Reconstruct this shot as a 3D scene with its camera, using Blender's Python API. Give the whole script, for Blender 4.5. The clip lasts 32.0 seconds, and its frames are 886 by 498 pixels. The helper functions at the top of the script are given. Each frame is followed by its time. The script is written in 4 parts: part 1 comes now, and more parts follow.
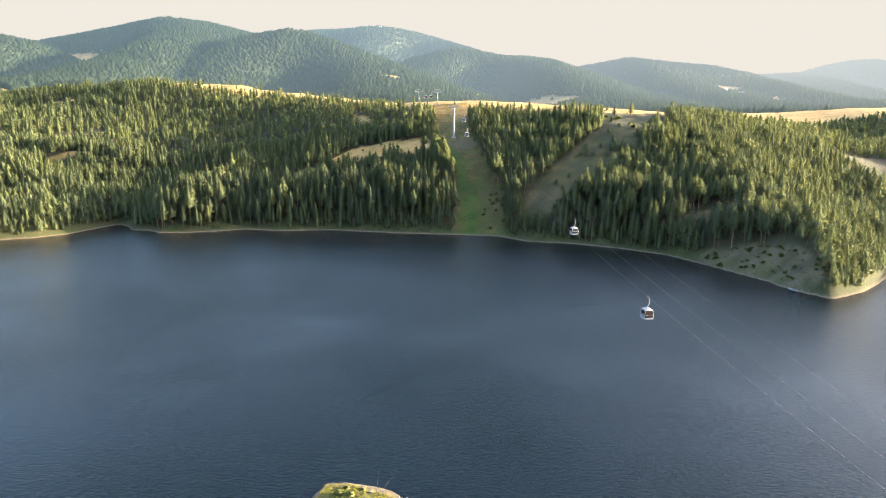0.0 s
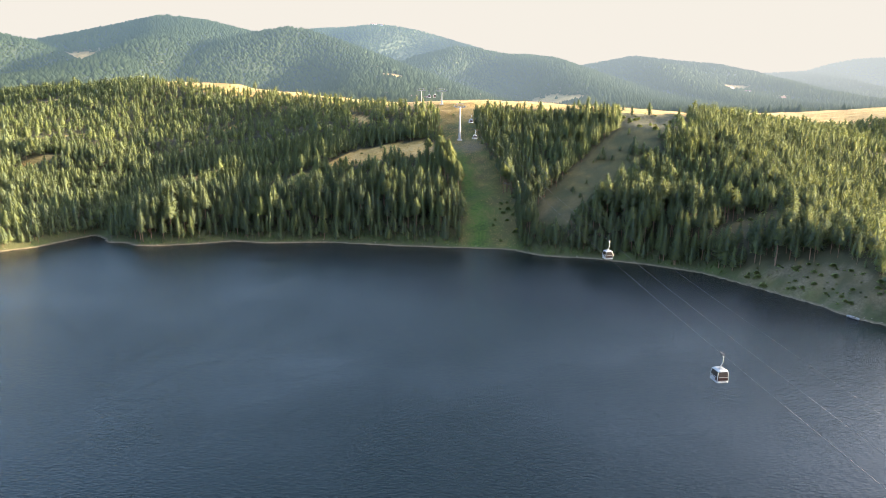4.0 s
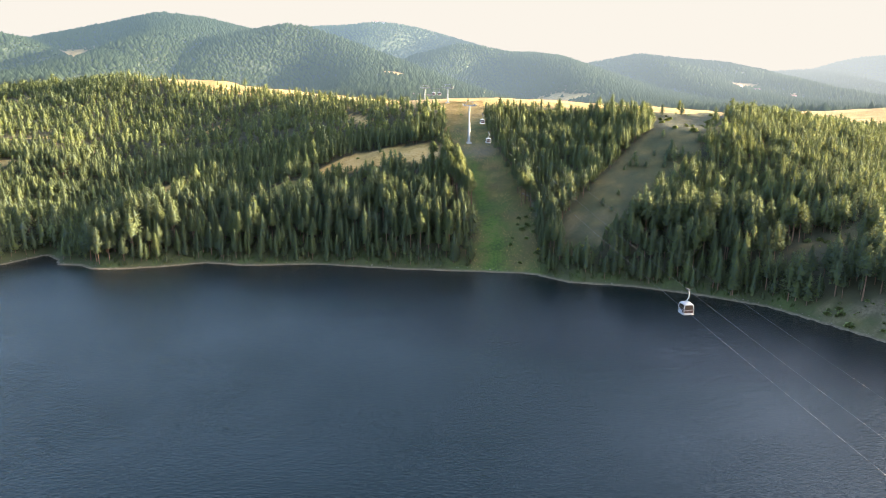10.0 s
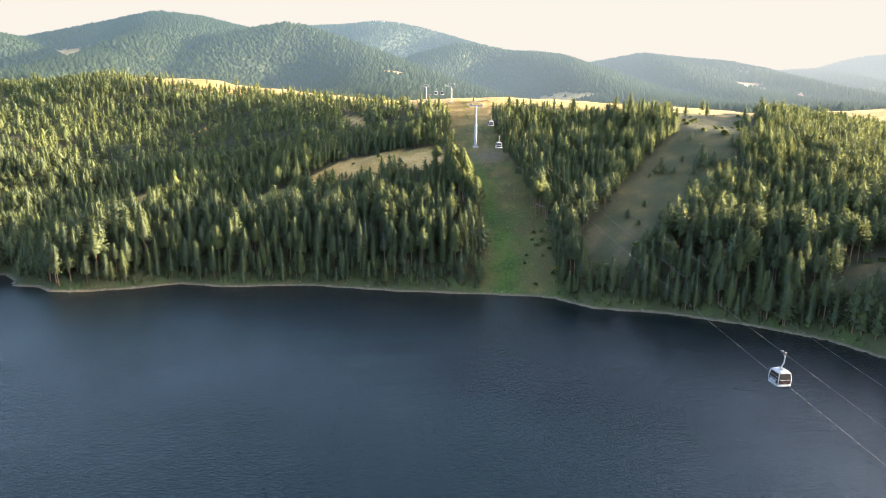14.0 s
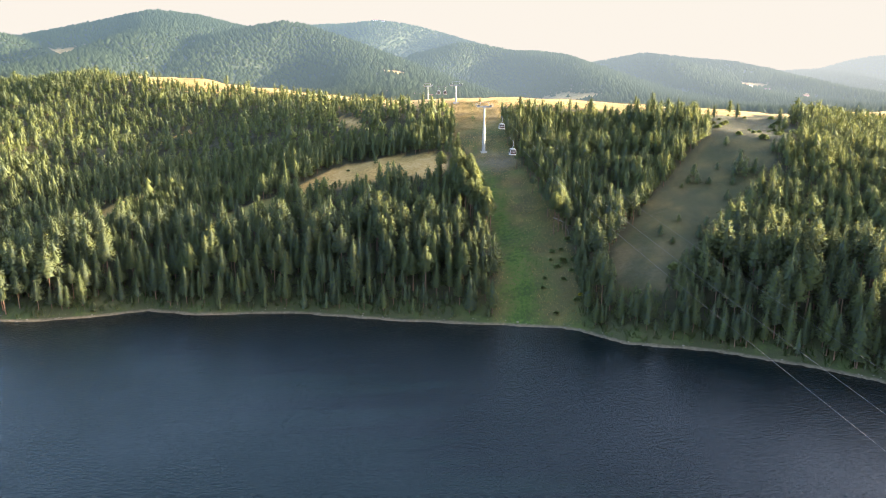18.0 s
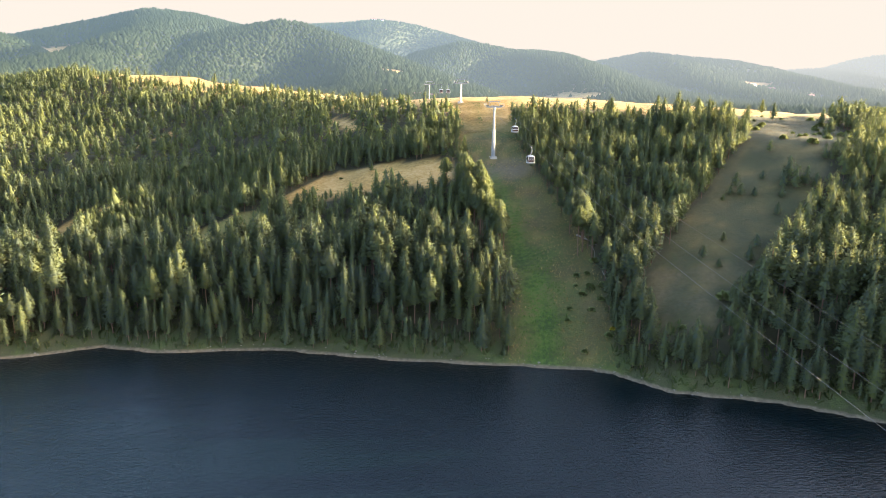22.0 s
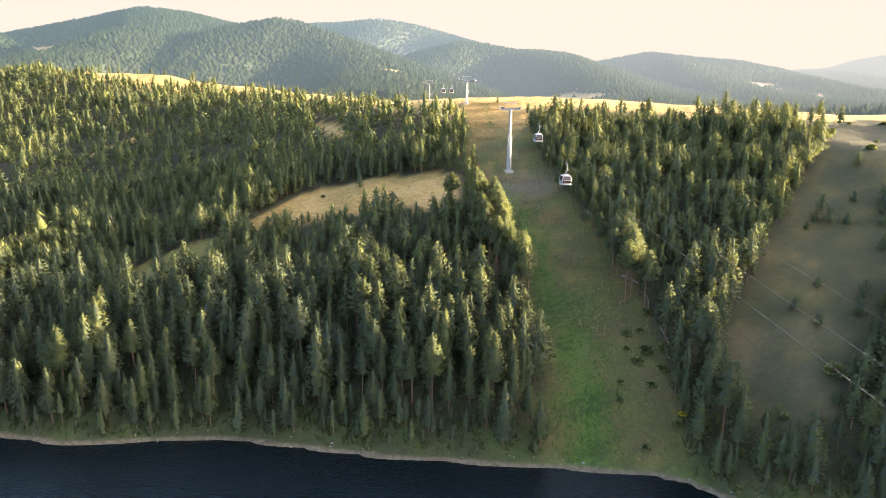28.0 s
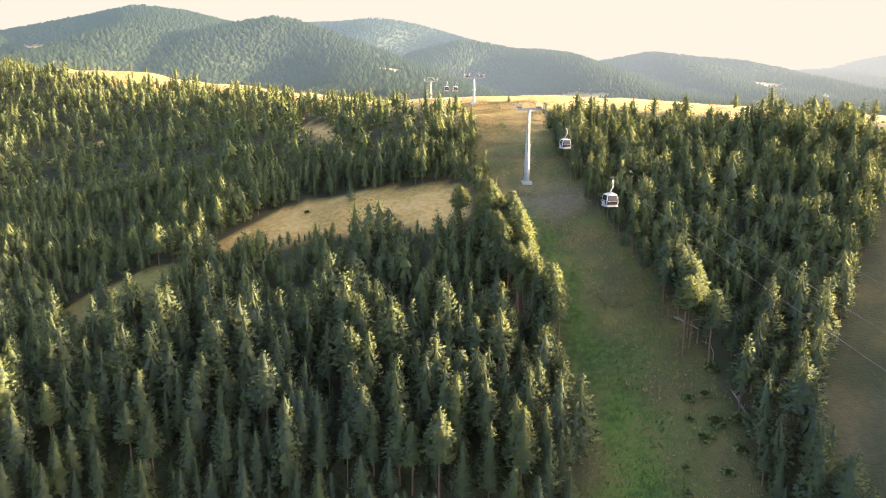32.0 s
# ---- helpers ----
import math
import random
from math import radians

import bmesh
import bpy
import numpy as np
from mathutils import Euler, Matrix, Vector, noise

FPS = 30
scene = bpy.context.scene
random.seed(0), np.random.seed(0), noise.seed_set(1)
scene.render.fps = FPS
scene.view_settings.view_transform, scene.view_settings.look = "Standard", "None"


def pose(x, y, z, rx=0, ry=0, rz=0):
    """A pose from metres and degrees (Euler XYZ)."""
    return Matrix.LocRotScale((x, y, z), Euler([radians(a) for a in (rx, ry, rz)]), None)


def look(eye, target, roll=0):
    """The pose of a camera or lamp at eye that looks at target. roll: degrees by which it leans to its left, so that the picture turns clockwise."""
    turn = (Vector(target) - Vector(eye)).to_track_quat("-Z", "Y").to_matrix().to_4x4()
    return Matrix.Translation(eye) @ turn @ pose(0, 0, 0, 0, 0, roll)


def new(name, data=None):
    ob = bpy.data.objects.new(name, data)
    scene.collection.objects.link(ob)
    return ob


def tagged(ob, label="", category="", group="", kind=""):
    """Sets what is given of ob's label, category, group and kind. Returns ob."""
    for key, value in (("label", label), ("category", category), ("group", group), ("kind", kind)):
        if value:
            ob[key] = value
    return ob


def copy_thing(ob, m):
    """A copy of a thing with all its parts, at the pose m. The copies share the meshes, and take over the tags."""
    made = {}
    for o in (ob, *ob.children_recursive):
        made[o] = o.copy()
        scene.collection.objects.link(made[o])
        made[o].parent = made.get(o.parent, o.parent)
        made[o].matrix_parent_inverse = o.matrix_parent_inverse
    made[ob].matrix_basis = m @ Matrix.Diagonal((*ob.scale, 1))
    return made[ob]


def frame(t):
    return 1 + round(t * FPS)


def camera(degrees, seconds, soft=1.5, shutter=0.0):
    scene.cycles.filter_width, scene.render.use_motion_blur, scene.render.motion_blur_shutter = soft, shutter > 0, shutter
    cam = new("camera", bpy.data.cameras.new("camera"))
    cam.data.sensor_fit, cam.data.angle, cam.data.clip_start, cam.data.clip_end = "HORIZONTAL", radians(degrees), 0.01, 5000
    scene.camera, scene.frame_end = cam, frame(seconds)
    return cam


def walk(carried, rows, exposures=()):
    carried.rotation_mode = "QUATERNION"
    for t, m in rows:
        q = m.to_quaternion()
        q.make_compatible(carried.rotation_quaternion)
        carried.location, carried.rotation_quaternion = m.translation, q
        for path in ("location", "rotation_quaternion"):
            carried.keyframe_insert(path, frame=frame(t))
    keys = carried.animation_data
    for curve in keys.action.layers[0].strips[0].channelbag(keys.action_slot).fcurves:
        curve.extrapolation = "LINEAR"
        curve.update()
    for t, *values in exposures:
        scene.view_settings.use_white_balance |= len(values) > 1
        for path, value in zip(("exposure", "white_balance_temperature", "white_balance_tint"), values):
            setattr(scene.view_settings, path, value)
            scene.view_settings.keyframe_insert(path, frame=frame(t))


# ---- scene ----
cam = camera(70.0, 32.0, soft=0.75)
PATH = [
    (0, (0.00, 0.00, 70.53), (0.39, 97.22, 47.12), 0.42),
    (2, (-1.02, 15.89, 70.51), (-0.76, 113.09, 47.04), 0.41),
    (4, (-2.03, 31.69, 70.44), (-1.89, 128.88, 46.91), 0.40),
    (6, (-2.97, 47.20, 70.20), (-2.95, 144.39, 46.63), 0.40),
    (8, (-3.90, 62.67, 69.90), (-3.98, 159.84, 46.29), 0.38),
    (10, (-4.89, 78.30, 69.59), (-5.02, 175.44, 45.88), 0.34),
    (12, (-5.88, 93.95, 69.34), (-6.03, 191.08, 45.54), 0.30),
    (14, (-6.76, 109.54, 69.27), (-6.95, 206.68, 45.52), 0.31),
    (16, (-7.70, 125.17, 69.20), (-7.90, 222.33, 45.52), 0.33),
    (18, (-8.92, 140.95, 68.94), (-9.08, 238.10, 45.23), 0.36),
    (20, (-10.13, 156.76, 68.66), (-10.23, 253.90, 44.91), 0.37),
    (22, (-11.07, 172.55, 68.47), (-11.13, 269.69, 44.72), 0.36),
    (24, (-11.84, 188.24, 68.32), (-11.84, 285.39, 44.60), 0.35),
    (26, (-12.31, 203.60, 68.27), (-12.28, 300.76, 44.58), 0.35),
    (28, (-12.78, 219.03, 68.17), (-12.73, 316.19, 44.51), 0.37),
    (30, (-13.62, 234.94, 67.83), (-13.51, 332.10, 44.18), 0.39),
    (32, (-14.56, 251.00, 67.41), (-14.39, 348.17, 43.77), 0.42),
]
walk(cam, [(t, look(e, g, r)) for t, e, g, r in PATH], [(0, 2.78, 6200, 17), (8, 2.92, 6200, 17), (20, 2.92, 6300, 19), (32, 2.96, 6750, 23)])

# ---- world and sun ----
SUN_TURN, SUN_UP = 84.0, 9.9          # degrees to the right of north (+y), degrees over the horizon
world = bpy.data.worlds.new("sky")
scene.world = world
world.use_nodes = True
wn = world.node_tree
sky = wn.nodes.new("ShaderNodeTexSky")
sky.sky_type, sky.sun_disc = "NISHITA", False
sky.sun_elevation, sky.sun_rotation = radians(SUN_UP), radians(SUN_TURN)
sky.air_density, sky.dust_density, sky.ozone_density, sky.altitude = 1.0, 8.0, 1.0, 900
wn.links.new(sky.outputs[0], wn.nodes["Background"].inputs[0])
wn.nodes["Background"].inputs[1].default_value = 0.15
lamp = bpy.data.lights.new("sun", "SUN")
lamp.energy, lamp.angle, lamp.color = 5.0, radians(0.6), (1.0, 0.80, 0.47)
sun = new("sun", lamp)
to_sun = Vector((math.sin(radians(SUN_TURN)) * math.cos(radians(SUN_UP)), math.cos(radians(SUN_TURN)) * math.cos(radians(SUN_UP)), math.sin(radians(SUN_UP))))
sun.matrix_world = look(to_sun * 400, (0, 0, 0))


# ---- materials ----
def material(name, rough=0.7, metal=0.0):
    m = bpy.data.materials.new(name)
    m.use_nodes = True
    b = m.node_tree.nodes["Principled BSDF"]
    b.inputs["Roughness"].default_value, b.inputs["Metallic"].default_value = rough, metal
    return m, m.node_tree, b


def node(tree, kind, **sets):
    n = tree.nodes.new("ShaderNode" + kind)
    for key, value in sets.items():
        n.inputs[key.replace("_", " ")].default_value = value
    return n


def noise_at(tree, scale, detail=4.0, rough=0.55, where="Position"):
    n = node(tree, "TexNoise", Scale=scale, Detail=detail, Roughness=rough)
    src = tree.nodes.new("ShaderNodeNewGeometry" if where == "Position" else "ShaderNodeTexCoord")
    tree.links.new(src.outputs[where], n.inputs["Vector"])
    return n.outputs["Fac"]


def ramp(tree, fac, stops):
    r = tree.nodes.new("ShaderNodeValToRGB")
    while len(r.color_ramp.elements) < len(stops):
        r.color_ramp.elements.new(0.5)
    for e, (p, c) in zip(r.color_ramp.elements, stops):
        e.position, e.color = p, (*c, 1)
    tree.links.new(fac, r.inputs[0])
    return r.outputs[0]


def mix(tree, fac, a, b, how="MIX"):
    m = tree.nodes.new("ShaderNodeMix")
    m.data_type, m.blend_type = "RGBA", how
    for value, slot in ((fac, 0), (a, 6), (b, 7)):
        if isinstance(value, (int, float)):
            m.inputs[slot].default_value = value
        elif isinstance(value, tuple):
            m.inputs[slot].default_value = (*value, 1)
        else:
            tree.links.new(value, m.inputs[slot])
    return m.outputs[2]


def bump(tree, b, height, strength, distance):
    n = node(tree, "Bump", Strength=strength, Distance=distance)
    tree.links.new(height, n.inputs["Height"])
    tree.links.new(n.outputs[0], b.inputs["Normal"])


def plain(name, colour, rough=0.6, metal=0.0, wear=0.25, scale=3.0):
    """Paint, metal or stone with grain and stains."""
    m, t, b = material(name, rough, metal)
    dark = tuple(c * (1 - wear) for c in colour)
    light = tuple(min(1, c * (1 + wear * 0.5)) for c in colour)
    f = mix(t, 0.5, noise_at(t, scale), noise_at(t, scale * 9))
    t.links.new(ramp(t, f, [(0.3, dark), (0.7, light)]), b.inputs["Base Color"])
    return m


def needles(name, dark, light, shine=0.8):
    """Conifer needles: each tree and each clump of its own green, letting some light through."""
    m, t, b = material(name, shine)
    info, geo = t.nodes.new("ShaderNodeObjectInfo"), t.nodes.new("ShaderNodeNewGeometry")
    b.inputs["Specular IOR Level"].default_value = 0.04
    f = mix(t, 0.3, geo.outputs["Random Per Island"], info.outputs["Random"])
    f = mix(t, 0.35, f, noise_at(t, 0.06, 2.0))
    c = ramp(t, f, [(0.15, dark), (0.85, light)])
    t.links.new(c, b.inputs["Base Color"])
    through_leaf = node(t, "BsdfTranslucent")
    t.links.new(mix(t, 0.5, c, (0.24, 0.24, 0.04)), through_leaf.inputs[0])
    both = node(t, "MixShader", Fac=0.32)
    t.links.new(b.outputs[0], both.inputs[1])
    t.links.new(through_leaf.outputs[0], both.inputs[2])
    t.links.new(both.outputs[0], t.nodes["Material Output"].inputs[0])
    return m


PINE = needles("pine_needles", (0.063, 0.090, 0.084), (0.128, 0.150, 0.046))
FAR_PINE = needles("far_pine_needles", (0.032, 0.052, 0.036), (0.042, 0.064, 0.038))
BARK = plain("pine_bark", (0.17, 0.10, 0.062), 0.9, wear=0.5, scale=2.0)
STEEL = plain("galvanised_steel", (0.30, 0.32, 0.33), 0.5, 0.4, 0.25, 1.2)
DARK_STEEL = plain("dark_steel", (0.10, 0.10, 0.105), 0.5, 0.5)
WHITE = plain("white_paint", (0.34, 0.35, 0.36), 0.35, 0.0, 0.12, 1.5)
GREY_PAINT = plain("grey_paint", (0.32, 0.33, 0.35), 0.4)
CONCRETE = plain("concrete", (0.38, 0.37, 0.34), 0.85, wear=0.35)
ROPE = plain("steel_rope", (0.14, 0.14, 0.14), 0.85, 0.0)
ROCK = plain("shore_stone", (0.20, 0.18, 0.145), 0.9, wear=0.5, scale=1.2)
DEAD = plain("bleached_wood", (0.22, 0.195, 0.165), 0.8, wear=0.3)
GLASS, gt, gb = material("tinted_glass", 0.08)
gb.inputs["Base Color"].default_value, gb.inputs["Specular IOR Level"].default_value = (0.03, 0.022, 0.02, 1), 0.7

# Lake water: dark, with two sizes of ripple and smoother lanes.
WATER, t, b = material("lake_water", 0.07)
b.inputs["Base Color"].default_value, b.inputs["IOR"].default_value = (0.001, 0.005, 0.007, 1), 1.333
b.inputs["Specular IOR Level"].default_value = 0.40
geo = t.nodes.new("ShaderNodeNewGeometry")
turned = node(t, "Mapping", Rotation=(0, 0, radians(14)), Scale=(0.42, 1.0, 1.0))
t.links.new(geo.outputs["Position"], turned.inputs[0])
ripple = node(t, "TexNoise", Scale=1.9, Detail=3.0, Roughness=0.55)
t.links.new(turned.outputs[0], ripple.inputs["Vector"])
lanes = ramp(t, noise_at(t, 0.012, 3.0), [(0.35, (0.5, 0.5, 0.5)), (0.65, (1.2, 1.2, 1.2))])
bump(t, b, mix(t, 1.0, ripple.outputs["Fac"], lanes, "MULTIPLY"), 1.0, 0.24)

# Ground: forest floor, dry grass, lush grass and the bare rim of the lake, by the land cover stored on the sheet.
def ground_material(name, floor_stops):
    m, t, b = material(name, 0.95)
    cover = t.nodes.new("ShaderNodeAttribute")
    cover.attribute_name = "cover"
    split = t.nodes.new("ShaderNodeSeparateColor")
    t.links.new(cover.outputs["Color"], split.inputs[0])
    floor_c = ramp(t, mix(t, 0.5, noise_at(t, 0.25), noise_at(t, 0.03)), floor_stops)
    dry_c = ramp(t, mix(t, 0.5, noise_at(t, 0.06), noise_at(t, 0.7)), [(0.32, (0.16, 0.112, 0.026)), (0.5, (0.34, 0.222, 0.062)), (0.68, (0.46, 0.32, 0.135))])
    lush_c = ramp(t, mix(t, 0.5, noise_at(t, 0.09), noise_at(t, 0.9)), [(0.40, (0.026, 0.056, 0.008)), (0.52, (0.060, 0.108, 0.012)), (0.62, (0.096, 0.096, 0.026))])
    rim_c = ramp(t, noise_at(t, 1.1), [(0.3, (0.075, 0.06, 0.036)), (0.7, (0.19, 0.155, 0.10))])
    c = mix(t, split.outputs[0], floor_c, dry_c)
    c = mix(t, split.outputs[1], c, lush_c)
    c = mix(t, split.outputs[2], c, rim_c)
    low, where3 = node(t, "MapRange"), t.nodes.new("ShaderNodeSeparateXYZ")
    spot = t.nodes.new("ShaderNodeNewGeometry")
    t.links.new(spot.outputs["Position"], where3.inputs[0])
    t.links.new(where3.outputs[2], low.inputs[0])
    for k, value in enumerate((0.25, 0.6, 1.0, 0.0)):
        low.inputs[k + 1].default_value = value
    c = mix(t, low.outputs[0], c, rim_c)
    t.links.new(c, b.inputs["Base Color"])
    bump(t, b, mix(t, 0.5, noise_at(t, 0.5), noise_at(t, 2.5)), 0.9, 0.5)
    return m


GROUND = ground_material("hill_ground", [(0.3, (0.030, 0.032, 0.014)), (0.55, (0.048, 0.046, 0.018)), (0.75, (0.046, 0.060, 0.022))])
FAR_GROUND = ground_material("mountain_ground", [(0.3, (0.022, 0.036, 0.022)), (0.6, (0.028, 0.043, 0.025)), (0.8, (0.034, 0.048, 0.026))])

# Far mountain haze, put in as faint backdrop emission, thicker towards the sun.
HAZE_GLOW, HAZE_GLOW_BY_SUN = (0.40, 0.56, 0.64), (0.72, 0.76, 0.72)


# Adds emission in the haze colour to a material, stronger farther north.
def add_haze_glow(m):
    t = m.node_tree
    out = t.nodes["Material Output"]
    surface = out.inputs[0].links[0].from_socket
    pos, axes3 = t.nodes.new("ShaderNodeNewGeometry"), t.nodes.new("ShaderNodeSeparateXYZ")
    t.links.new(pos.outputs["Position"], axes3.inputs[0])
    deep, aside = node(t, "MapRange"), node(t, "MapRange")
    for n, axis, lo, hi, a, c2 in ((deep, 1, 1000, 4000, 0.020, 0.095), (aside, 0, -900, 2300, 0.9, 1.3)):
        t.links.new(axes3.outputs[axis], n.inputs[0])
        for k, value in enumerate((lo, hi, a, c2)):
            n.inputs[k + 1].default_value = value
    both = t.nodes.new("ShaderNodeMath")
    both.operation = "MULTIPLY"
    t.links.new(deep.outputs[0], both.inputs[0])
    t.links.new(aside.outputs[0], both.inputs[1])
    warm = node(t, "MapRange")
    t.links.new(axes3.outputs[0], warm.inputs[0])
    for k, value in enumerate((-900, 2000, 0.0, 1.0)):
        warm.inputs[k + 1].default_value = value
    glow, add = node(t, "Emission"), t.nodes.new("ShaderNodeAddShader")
    t.links.new(mix(t, warm.outputs[0], HAZE_GLOW, HAZE_GLOW_BY_SUN), glow.inputs["Color"])
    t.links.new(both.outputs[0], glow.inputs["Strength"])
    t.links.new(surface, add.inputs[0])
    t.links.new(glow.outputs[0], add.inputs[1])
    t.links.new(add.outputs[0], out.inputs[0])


add_haze_glow(FAR_GROUND)
add_haze_glow(FAR_PINE)

# ---- shape of the land ----
FAR_SHORE = [(-560, -700), (-520, -100), (-420, 140), (-330, 240), (-260, 288), (-218, 306), (-205, 311), (-193, 320), (-186, 335),
             (-179, 348), (-169, 339), (-165, 331.5), (-155, 331), (-147, 325), (-136, 325.4), (-120, 329.5), (-105, 336), (-88, 332.4), (-57, 335), (-24, 328.5),
             (6, 325.4), (24, 323.6), (31, 321.8), (44, 310.5), (66, 306),
             (89, 295), (106, 283), (117, 265), (130, 243), (134, 230), (143, 219), (159, 228), (175, 241), (205, 272), (240, 298),
             (290, 290), (340, 230), (400, 100), (450, -200), (480, -700)]
NEAR_SHORE = [(-560, -120), (-200, -90), (-80, -40), (-42, 20), (-35, 70), (-25, 92), (-22, 102.5), (-21.6, 104.4), (-20.9, 105.2), (-16.7, 105.1), (-12.3, 103.7),
              (-8, 101.5), (-5.8, 100.3), (6, 84), (20, 50), (60, -20), (150, -80), (480, -120)]


def inland(x, y, line, north):
    """Signed distance from a shoreline, positive on the land."""
    best, inside = np.full(x.shape, 1e9), np.zeros(x.shape, bool)
    ring = line + ([(6000, -700), (6000, 6000), (-6000, 6000), (-6000, -700)] if north else [(480, -3000), (-560, -3000)])
    for k, (a, b) in enumerate(zip(ring, ring[1:] + ring[:1])):
        ax, ay, bx, by = *a, *b
        if k < len(line) - 1:
            u = np.clip(((x - ax) * (bx - ax) + (y - ay) * (by - ay)) / ((bx - ax) ** 2 + (by - ay) ** 2), 0, 1)
            best = np.minimum(best, np.hypot(x - ax - u * (bx - ax), y - ay - u * (by - ay)))
        if ay != by:
            inside ^= ((ay > y) != (by > y)) & (x < (bx - ax) * (y - ay) / (by - ay) + ax)
    return np.where(inside, best, -best)


def spline_weights(v, start, step, count):
    u = (v - start) / step
    w = np.abs(u[..., None] - np.arange(count))
    return np.where(w < 1, 2 / 3 - w * w + w ** 3 / 2, np.where(w < 2, (2 - w) ** 3 / 6, 0))


RX, RY = (-440, 80, 11), (300, 70, 8)


def base(d):
    return 62 * (1 - np.exp(-d / 72.0))
RELIEF = np.array([
    (-29, -28, -23, -12, -9, -12, 4, 32),
    (-27, -31, -27, -18, -10, 0, 15, 25),
    (-23, -22, -16, -15, -6, 23, 26, 12),
    (-17, -19, -20, -21, -5, 21, 14, -5),
    (-8, -16, -26, -16, 8, 9, 2, -10),
    (-1, -8, -0, 13, 2, 4, -5, -13),
    (-3, -4, -1, 18, -4, -6, -12, -16),
    (-9, -6, 5, 4, 2, -5, -14, -18),
    (-14, -14, -2, -0, -2, -8, -13, -15),
    (-19, -24, -24, -18, -12, -11, -11, -10),
    (-22, -31, -37, -32, -24, -17, -11, -4),], float)
KNOLLS = [(118, 402, 18, 7), (-44, 450, 20, -4), (66, 446, 18, -3)]

# Crest lines of the mountains: distance north, depth of the front slope, and places along the crest (east, height).
CRESTS = [
    (2500, 620, [(-1900, 270), (-1631, 281), (-1530, 264), (-1319, 295), (-1108, 341), (-1024, 355), (-862, 336), (-639, 283), (-477, 205), (-250, 110)]),
    (2100, 520, [(-1000, 120), (-780, 205), (-638, 250), (-481, 279), (-421, 270), (-328, 242), (-156, 181), (70, 101), (194, 68)]),
    (3600, 600, [(-1100, 330), (-685, 418), (-505, 427), (-385, 440), (-266, 435), (-147, 415), (32, 368), (183, 323), (427, 244), (700, 120)]),
    (2700, 500, [(-350, 110), (-246, 174), (-133, 222), (45, 269), (135, 261), (248, 240), (349, 236), (439, 226), (658, 158), (821, 97), (950, 60)]),
    (3200, 600, [(380, 110), (514, 173), (673, 221), (898, 263), (1073, 246), (1235, 234), (1509, 184), (1729, 149), (1979, 104)]),
    (3900, 700, [(1300, 120), (1490, 170), (1815, 210), (2141, 228), (2266, 269), (2425, 299), (2548, 306), (2787, 288), (3064, 211)]),
    (1900, 420, [(-2300, 200), (-1697, 223), (-1535, 253), (-1289, 243), (-1168, 220), (-1094, 189), (-1021, 152), (-900, 80)]),
]


def fbm(x, y, size, seed=0.0, octaves=4):
    """Smooth uneven relief, made of crossing waves."""
    out, amp = np.zeros_like(x), 1.0
    for k in range(octaves):
        a = seed + 1.7 * k
        u, v = x / size * 2 ** k * 6.283, y / size * 2 ** k * 6.283
        out += amp * (np.sin(u * 0.8 + 0.6 * v + a + 1.3 * np.sin(v * 0.7 + a)) * np.cos(v * 0.9 - 0.4 * u + 2 * a + np.sin(u * 0.6)))
        amp *= 0.5
    return out / 1.6


def height(x, y):
    d, near = inland(x, y, FAR_SHORE, True), inland(x, y, NEAR_SHORE, False)
    up = np.maximum(d, 0)
    z = base(up)
    fade = np.clip(1 - (y - 720) / 300, 0, 1)
    z = 38 * (1 - fade) + z * fade + np.einsum("ni,ij,nj->n", spline_weights(x, *RX), RELIEF, spline_weights(y, *RY)) * np.clip(up / 40, 0, 1) ** 1.5
    for kx, ky, size, rise in KNOLLS:
        z = z + rise * np.exp(-((x - kx) ** 2 + (y - ky) ** 2) / (2 * size * size))
    z = z + (0.8 * fbm(x, y, 46) + (2.6 + 2.4 * np.clip((190 - up) / 60, 0, 1)) * fbm(x + 0.6 * y, y - 0.3 * x, 105, 4.0, 2) * np.clip((-60 - x) / 60, 0, 1)) * np.clip(up / 30, 0, 1)
    rough = 0.16 * fbm(x, y, 620, 2.0) * np.clip((y - 900) / 600, 0, 1)
    for far, depth, crest in CRESTS:
        cx, cz = np.array(crest).T
        top = np.interp(x, cx, cz, left=40, right=40) - 40 - 9
        fold = depth * (1 + 0.32 * np.sin(x / 190 + far) + 0.22 * np.sin(x / 83 + 2 * far))
        lie = np.exp(-(np.abs(y - far) / fold) ** 1.7)
        z = np.maximum(z, -80 + 120 * np.clip((y - 850) / 250, 0, 1) + top * lie * (1 + rough * (1 - lie)))
    z = np.where(d > 0, z, np.maximum(-6, 0.2 * d))
    return np.where(near > 0, np.minimum(0.10 * near + 0.4 * np.clip(near, 0, 1), 12), np.where(near > -40, np.maximum(z, np.maximum(-6, 0.2 * near)), z))


def ground_at(x, y):
    return float(height(np.array([float(x)]), np.array([float(y)]))[0])


def within(x, y, ring):
    hit = np.zeros(np.shape(x), bool)
    for (ax, ay), (bx, by) in zip(ring, ring[1:] + ring[:1]):
        if ay != by:
            hit ^= ((ay > y) != (by > y)) & (x < (bx - ax) * (y - ay) / (by - ay) + ax)
    return hit


